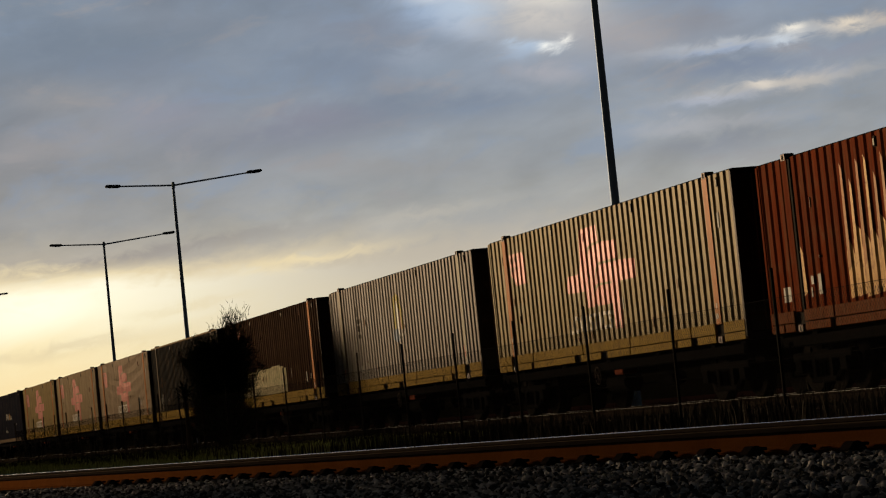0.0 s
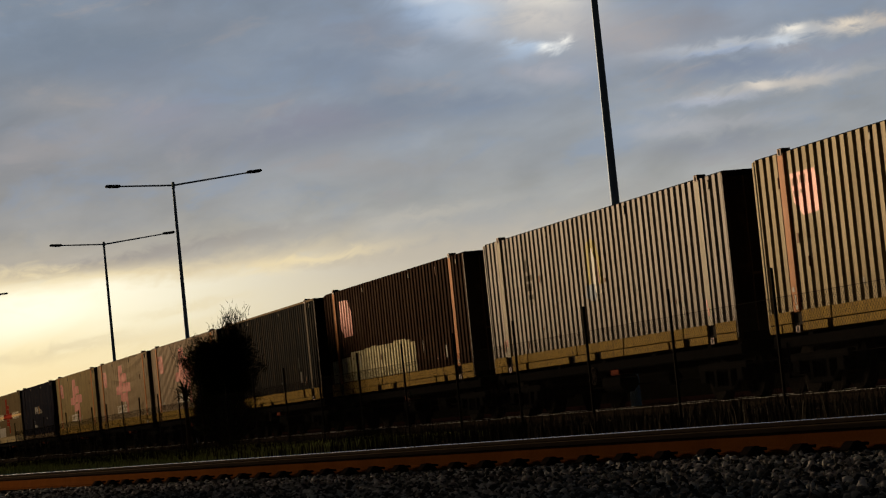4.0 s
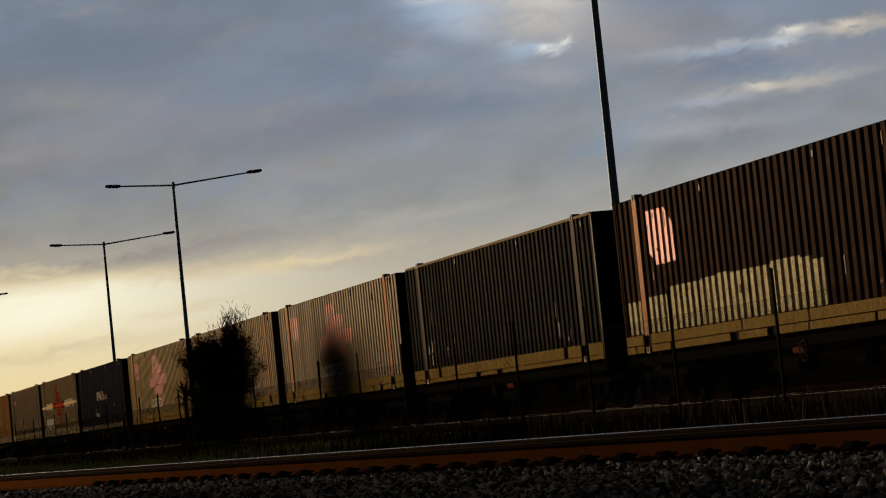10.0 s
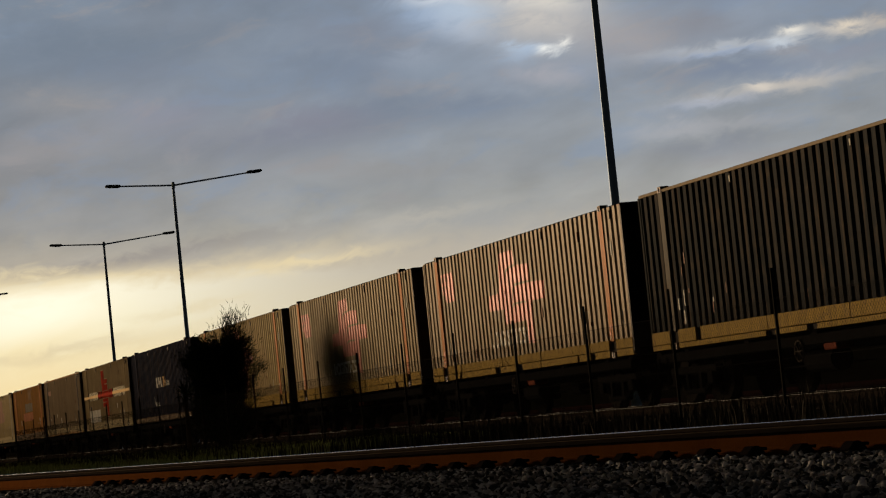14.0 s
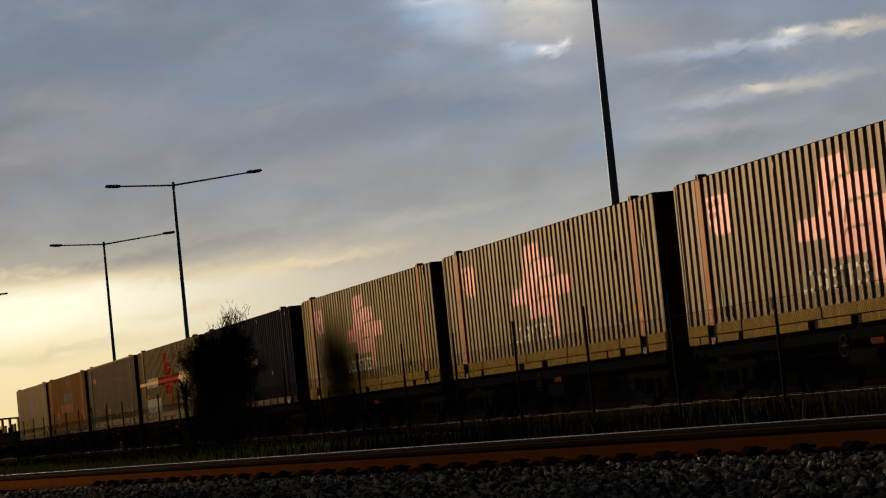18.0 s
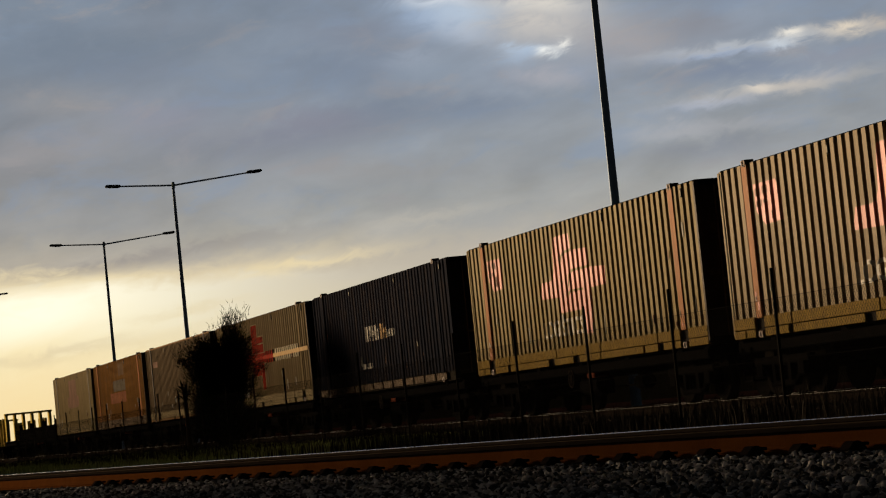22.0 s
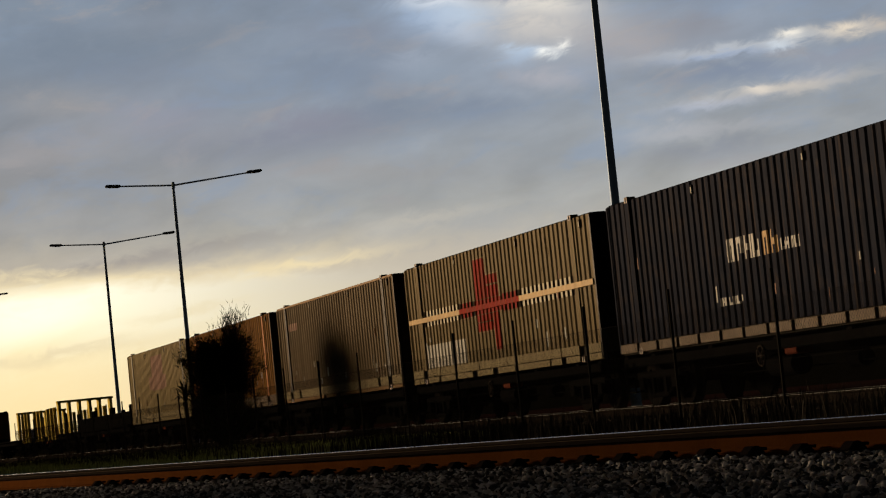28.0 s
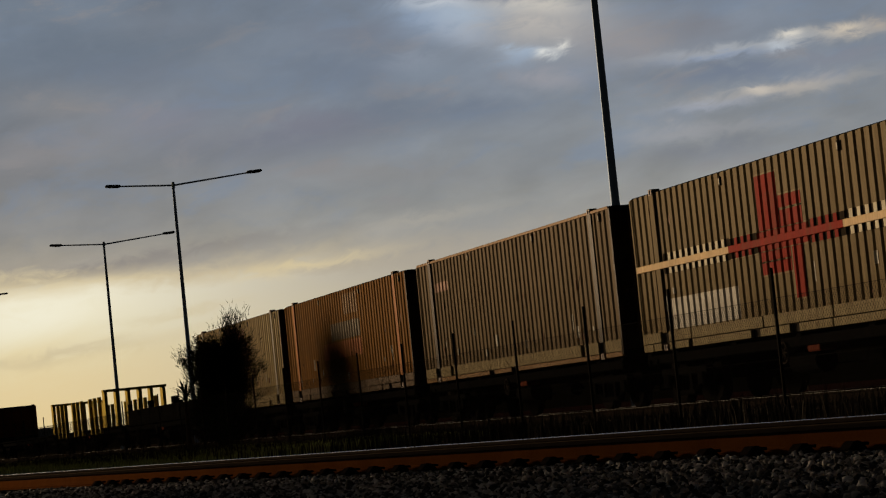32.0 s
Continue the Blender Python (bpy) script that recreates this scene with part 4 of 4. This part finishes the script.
# a low bank added behind the service road, as dark backing under the wagons
back = bmesh.new()
back_rows = []
for k in range(130):
    x = 80.0 - 5.0 * k
    top = 2.3 + 0.5 * noise.noise(Vector((x * 0.06, 1.0, 7.0))) + 0.3 * noise.noise(Vector((x * 0.4, 1.0, 3.0)))
    back_rows.append([back.verts.new((x, 44.0 + w, z)) for w, z in ((0, -0.1), (1.2, 0.6 * top), (2.5, top), (5, 0.9 * top), (9, -0.1))])
for r0, r1 in zip(back_rows, back_rows[1:]):
    for k in range(4):
        back.faces.new((r0[k], r1[k], r1[k + 1], r0[k + 1]))
tagged(part("backing_bank", back, DARKBANK), "low near-black bank added as dark backing behind the service road", "bank", kind="structure")

# ---- street lamps ----
def street_lamp(x, y, high, label):
    th = tagged(new("street_lamp"), label, "street lamp", "street lamps along the road")
    th.matrix_basis = pose(x, y, -0.06)
    part("pole", tube(bmesh.new(), (0, 0, 0), (0, 0, high), 0.125, 0.065, sides=12), GALV, th)
    part("pole_base", boxed(-0.2, 0.2, -0.2, 0.2, 0.0, 0.04, bevel=0.01), GALV, th)
    part("pole_cap", tube(bmesh.new(), (0, 0, high - 0.15), (0, 0, high + 0.13), 0.09, 0.07, sides=10), GALV, th)
    for y1, z1 in ((-2.93, high + 0.13), (4.02, high + 0.345)):
        s = 1 if y1 > 0 else -1
        part("arm", tube(bmesh.new(), (0, 0, high - 0.03), (0, y1, z1), 0.045, 0.035, sides=8), GALV, th)
        head = boxed(-0.16, 0.16, -0.36, 0.36, -0.07, 0.06, bevel=0.045)
        lum = part("luminaire", head, LAMPHEAD, th, at=pose(0, y1 - s * 0.1, z1 + 0.01, 3.0 * s))
        part("lens", boxed(-0.11, 0.11, -0.2, 0.26, -0.085, -0.065, bevel=0.005), GALV, lum)
    return th


for x, y, high in ((-56.9, 20.0, 12.32), (-122.2, 21.2, 12.32), (-155.4, 22.5, 12.32), (-225.0, 19.8, 13.7)):
    street_lamp(x, y, high, "tall grey steel street lamp with two arms, unlit")

# ---- fence between the tracks ----
FENCE_Y, BAY = 12.0, 3.55
fence = tagged(new("fence"), "dark chain-link fence on slim steel posts beside the track", "fence")
fence.matrix_basis = pose(-28.9, FENCE_Y, -0.06)
post_mesh = mesh_of("post", boxed(-0.017, 0.017, -0.017, 0.017, 0.0, 1.83, bevel=0.004), POSTSTEEL)


def mesh_bay():
    """Crossing diagonal wires over one bay, with a top and a bottom wire."""
    top, cell, r = 1.42, 0.0707, 0.0016
    vs, fs = [], []

    def strand(a, b, rr):
        a, b = Vector(a), Vector(b)
        d = (b - a).normalized()
        u = Vector((0, 1, 0))
        w = d.cross(u)
        k = len(vs)
        for c in (a, b):
            for q in range(3):
                t = 2 * math.pi * q / 3
                vs.append(tuple(c + rr * (math.cos(t) * u + math.sin(t) * w)))
        for q in range(3):
            fs.append((k + q, k + (q + 1) % 3, k + 3 + (q + 1) % 3, k + 3 + q))

    n = int((BAY + top) / cell) + 1
    for k in range(n):
        for s in (1, -1):
            x = -top + k * cell
            x0, z0, x1, z1 = x, 0.05, x + top, 0.05 + top
            if x0 < 0:
                z0, x0 = z0 - x0, 0.0
            if x1 > BAY:
                z1, x1 = z1 - (x1 - BAY), BAY
            if x1 - x0 < 0.02:
                continue
            if s < 0:
                x0, x1 = BAY - x0, BAY - x1
            strand((x0, 0.002 * s, z0), (x1, 0.002 * s, z1), r)
    for z in (0.05, 0.75, 0.05 + top):
        strand((0, 0, z), (BAY, 0, z), 0.003)
    me = bpy.data.meshes.new("wire_mesh")
    me.from_pydata(vs, [], fs)
    me.materials.append(WIRE)
    return me


BAY_MESH = mesh_bay()
for k in range(-1, 25):
    part("post", post_mesh, None, fence, at=Matrix.Translation((-BAY * k, 0, 0)))
    part("wire_mesh", BAY_MESH, None, fence, at=Matrix.Translation((-BAY * k, 0, 0)))


# ---- plants ----
def blades(name, count, area, tall, material, label, seed, lean=0.35, wide=0.006):
    rnd = random.Random(seed)
    vs, fs = [], []
    x0, x1, y0, y1 = area
    for _ in range(count):
        x, y = rnd.uniform(x0, x1), rnd.uniform(y0, y1)
        clump = noise.noise(Vector((x * 0.35, y * 0.35, seed)))
        h = tall * rnd.uniform(0.4, 1.0) * (0.75 + 0.7 * clump)
        if h < 0.03:
            continue
        a = rnd.uniform(0, 2 * math.pi)
        dx, dy = math.cos(a), math.sin(a)
        l = h * lean * rnd.random()
        k = len(vs)
        w = wide * rnd.uniform(0.7, 1.5)
        vs += [(x - dy * w, y + dx * w, -0.06), (x + dy * w, y - dx * w, -0.06), (x + dx * l * 0.35 + dy * w * 0.8, y + dy * l * 0.35 - dx * w * 0.8, h * 0.6),
               (x + dx * l * 0.35 - dy * w * 0.8, y + dy * l * 0.35 + dx * w * 0.8, h * 0.6), (x + dx * l, y + dy * l, h)]
        fs += [(k, k + 1, k + 2, k + 3), (k + 3, k + 2, k + 4)]
    ob = new(name, sheet(name, vs, fs, material))
    return tagged(ob, label, "grass", kind="stuff")


blades("grass", 70000, (-115, -46, 7.0, 13.5), 0.15, GRASS, "low green grass between the tracks", 3)
blades("dry_grass", 9000, (-100, -18, 8.0, 15.5), 0.40, STRAW, "thin dry grass between the tracks", 4)
blades("dry_weeds", 1800, (-42, -22, 9.2, 11.7), 0.42, STRAW, "tall dry weed stalks by the fence", 5, 0.15, 0.0014)


def shrub(x, y, high, wide, seed, label, base=-0.06):
    """A dense dark shrub: a short trunk, limbs and many needle sprays."""
    rnd = random.Random(seed)
    th = tagged(new("shrub"), label, "shrub")
    th.matrix_basis = pose(x, y, base)
    trunk = tube(bmesh.new(), (0, 0, 0), (0.05, 0, 0.5 * high), 0.09, 0.05, sides=8)
    part("trunk", trunk, BARK, th)
    limbs, vs, fs = bmesh.new(), [], []
    for k in range(170):
        f0 = rnd.random()
        z0 = 0.7 * high * f0
        a = rnd.uniform(0, 2 * math.pi)
        reach = wide * rnd.uniform(0.55, 1.0) * (1.0 if f0 < 0.72 else 1.0 - 1.5 * (f0 - 0.72))
        q = Vector((reach * math.cos(a), reach * math.sin(a), min(z0 + rnd.uniform(0.25, 1.0) * reach * 1.3, high * rnd.uniform(0.74, 0.9))))
        if k > 150:
            q = Vector((rnd.gauss(0.0, 0.3) * wide, rnd.gauss(0.3, 0.2) * wide, high * rnd.uniform(0.84, 1.0)))
            z0 = 0.5 * high
        p = Vector((0.03, 0, z0))
        tube(limbs, p, q, 0.018, 0.004, sides=4, caps=False)
        for _ in range(270 if k <= 150 else 120):
            f = 0.1 + 0.9 * rnd.random() ** 0.8
            c = p.lerp(q, f) + Vector((rnd.gauss(0, 0.1), rnd.gauss(0, 0.1), rnd.gauss(0, 0.1)))
            d = ((q - p).normalized() + Vector((rnd.gauss(0, 0.45), rnd.gauss(0, 0.45), rnd.gauss(0.25, 0.45)))).normalized()
            s = d.orthogonal().normalized() * rnd.uniform(0.005, 0.011)
            l = rnd.uniform(0.08, 0.24)
            i = len(vs)
            vs += [tuple(c - s), tuple(c + s), tuple(c + d * l)]
            fs.append((i, i + 1, i + 2))
    part("branch_work", limbs, BARK, th)
    part("crown", sheet("crown", vs, fs, LEAF), None, th)
    return th


shrub(-76.5, 14.2, 4.1, 1.24, 11, "dense dark evergreen shrub standing by the train track")


def spiky_plant(x, y, high, seed):
    rnd = random.Random(seed)
    th = tagged(new("spiky_plant"), "small dark spiky-leaved plant beside the shrub", "plant")
    th.matrix_basis = pose(x, y, -0.06)
    part("stem", tube(bmesh.new(), (0, 0, 0), (0.03, 0, high * 0.7), 0.07, 0.05, sides=8), BARK, th)
    for k in range(46):
        a, up = rnd.uniform(0, 2 * math.pi), rnd.uniform(-0.3, 1.2)
        d = Vector((math.cos(a) * math.cos(up), math.sin(a) * math.cos(up), math.sin(up)))
        p = Vector((0.03, 0, high * rnd.uniform(0.6, 0.72)))
        l = rnd.uniform(0.35, 0.6)
        s = d.cross(Vector((0, 0, 1))).normalized() * 0.032
        q = p + d * l * 0.5 + Vector((0, 0, 0.03))
        me = sheet("leaf", [tuple(p - s * 0.6), tuple(p + s * 0.6), tuple(q + s), tuple(q - s), tuple(p + d * l - Vector((0, 0, 0.06)))], [(0, 1, 2, 3), (3, 2, 4)], LEAF)
        part("leaf", me, None, th)
    return th


spiky_plant(-67.6, 11.52, 2.3, 4)


# ---- ballast stones ----
def stone_shapes(count, seed):
    rnd = random.Random(seed)
    out = []
    for _ in range(count):
        bm = bmesh.new()
        bmesh.ops.create_icosphere(bm, subdivisions=1, radius=1.0)
        sx, sy, sz = rnd.uniform(0.8, 1.25), rnd.uniform(0.7, 1.0), rnd.uniform(0.5, 0.8)
        for v in bm.verts:
            f = rnd.uniform(0.72, 1.15)
            v.co = (v.co.x * sx * f, v.co.y * sy * f, v.co.z * sz * f)
        vs = [v.co.copy() for v in bm.verts]
        fs = [[v.index for v in f.verts] for f in bm.faces]
        bm.free()
        out.append((np.array(vs), np.array(fs)))
    return out


def ballast(seed=8):
    rnd = np.random.default_rng(seed)
    shapes = stone_shapes(8, 21)
    count = 46000
    d = -34 + 30 * rnd.random(count) ** 0.8
    across = -4.2 + 4.1 * rnd.random(count)
    # fewer under the rail itself, some between the rails
    allv, allf, base = [], [], 0
    pieces = []
    for k in range(count):
        size = 0.013 + 0.022 * rnd.random() ** 1.6
        p = along_near(d[k], across[k])
        z = -0.02 + 0.018 * rnd.random() + (0.02 if across[k] < -0.25 else -0.005)
        e = Euler(rnd.uniform(0, 6.28, 3)).to_matrix()
        vs, fs = shapes[k % len(shapes)]
        if len(pieces) < 300 and -11.5 < p.x < -8.0 and across[k] < -0.5:
            pieces.append((k % len(shapes), p.x, p.y, z, size, e.copy()))
            continue
        w = (vs * size) @ np.array(e).T + np.array((p.x, p.y, z))
        allv.append(w)
        allf.append(fs + base)
        base += len(vs)
    v, f = np.concatenate(allv), np.concatenate(allf)
    me = bpy.data.meshes.new("ballast_stones")
    me.vertices.add(len(v))
    me.vertices.foreach_set("co", v.astype(np.float32).ravel())
    me.loops.add(len(f) * 3)
    me.loops.foreach_set("vertex_index", f.astype(np.int32).ravel())
    me.polygons.add(len(f))
    me.polygons.foreach_set("loop_start", np.arange(0, len(f) * 3, 3, dtype=np.int32))
    me.update(calc_edges=True)
    me.materials.append(STONE)
    heap = tagged(new("ballast_stones", me), "loose grey crushed stones beside the near rail", "ballast", kind="stuff")
    meshes = []
    for vs, fs in shapes:
        m = bpy.data.meshes.new("stone")
        m.from_pydata([tuple(a) for a in vs], [], [tuple(int(i) for i in a) for a in fs])
        m.materials.append(STONE_PIECE)
        meshes.append(m)
    for s, x, y, z, size, e in pieces:
        part("stone", meshes[s], None, heap, at=Matrix.Translation((x, y, z)) @ e.to_4x4() @ Matrix.Diagonal((size, size, size, 1)))


ballast()

# ---- distance ----
shed = tagged(new("distant_shed"), "low pale sheet-metal shed far beyond the yard", "shed")
shed.matrix_basis = pose(-640, 74, -0.06)
part("wall", boxed(-8, 8, -5, 3, 0, 5.4), SHED, shed)
part("roof", boxed(-8.3, 8.3, -5.3, 3.3, 5.4, 5.7), SHED, shed)


def backdrop():
    """The cloud deck in front of the camera, far behind everything; it drifts slowly."""
    m = bpy.data.materials.new("evening_clouds")
    m.use_nodes = True
    m.node_tree.nodes.clear()
    n = Nodes(m.node_tree)
    g = n.add("ShaderNodeGroup", {0: n.add("ShaderNodeTexCoord").outputs["Object"]}, node_tree=CLOUDS)
    n.add("ShaderNodeOutputMaterial", {0: n.add("ShaderNodeEmission", {0: g.outputs[0], 1: 0.354}).outputs[0]})
    bm = bmesh.new()
    rows = []
    for e in np.linspace(-1.5, 17.0, 24):
        row = []
        for a in np.linspace(-87.5, -58.0, 36):
            ar, er = radians(a), radians(e)
            row.append(bm.verts.new((2800 * math.sin(ar) * math.cos(er), 2800 * math.cos(ar) * math.cos(er), 2800 * math.sin(er))))
        rows.append(row)
    for r0, r1 in zip(rows, rows[1:]):
        for k in range(len(r0) - 1):
            bm.faces.new((r0[k], r0[k + 1], r1[k + 1], r1[k]))
    ob = part("backdrop", bm, m, at=pose(*EYE))
    return tagged(ob, "evening cloud deck, bright yellow low by the sunset", "sky", kind="structure")


sky_sheet = backdrop()


def motions():
    for th in train:
        m = th.matrix_basis.copy()
        walk(th, [(t, Matrix.Translation((s, 0, 0)) @ m) for t, s in ROLLED])
    # the wheels roll without slipping
    ts = [t for t, _ in ROLLED]
    ss = [s for _, s in ROLLED]
    steps = int(32.0 / 0.125)
    fine = []
    for k in range(steps + 1):
        t = 32.0 * k / steps
        fine.append((t, float(np.interp(t, ts, ss)) / WHEEL_R))
    for w, x in wheelsets:
        walk(w, [(t, Matrix.Translation((x, 0, WHEEL_R)) @ Matrix.Rotation(a, 4, "Y")) for t, a in fine])
    drift = Matrix.Rotation(radians(-0.075), 4, "Z") @ Matrix.Rotation(radians(0.12), 4, Vector((math.cos(HEAD), -math.sin(HEAD), 0)))
    m = sky_sheet.matrix_basis.copy()
    walk(sky_sheet, [(0.0, m), (32.0, Matrix.Translation(EYE) @ drift.inverted())])


motions()
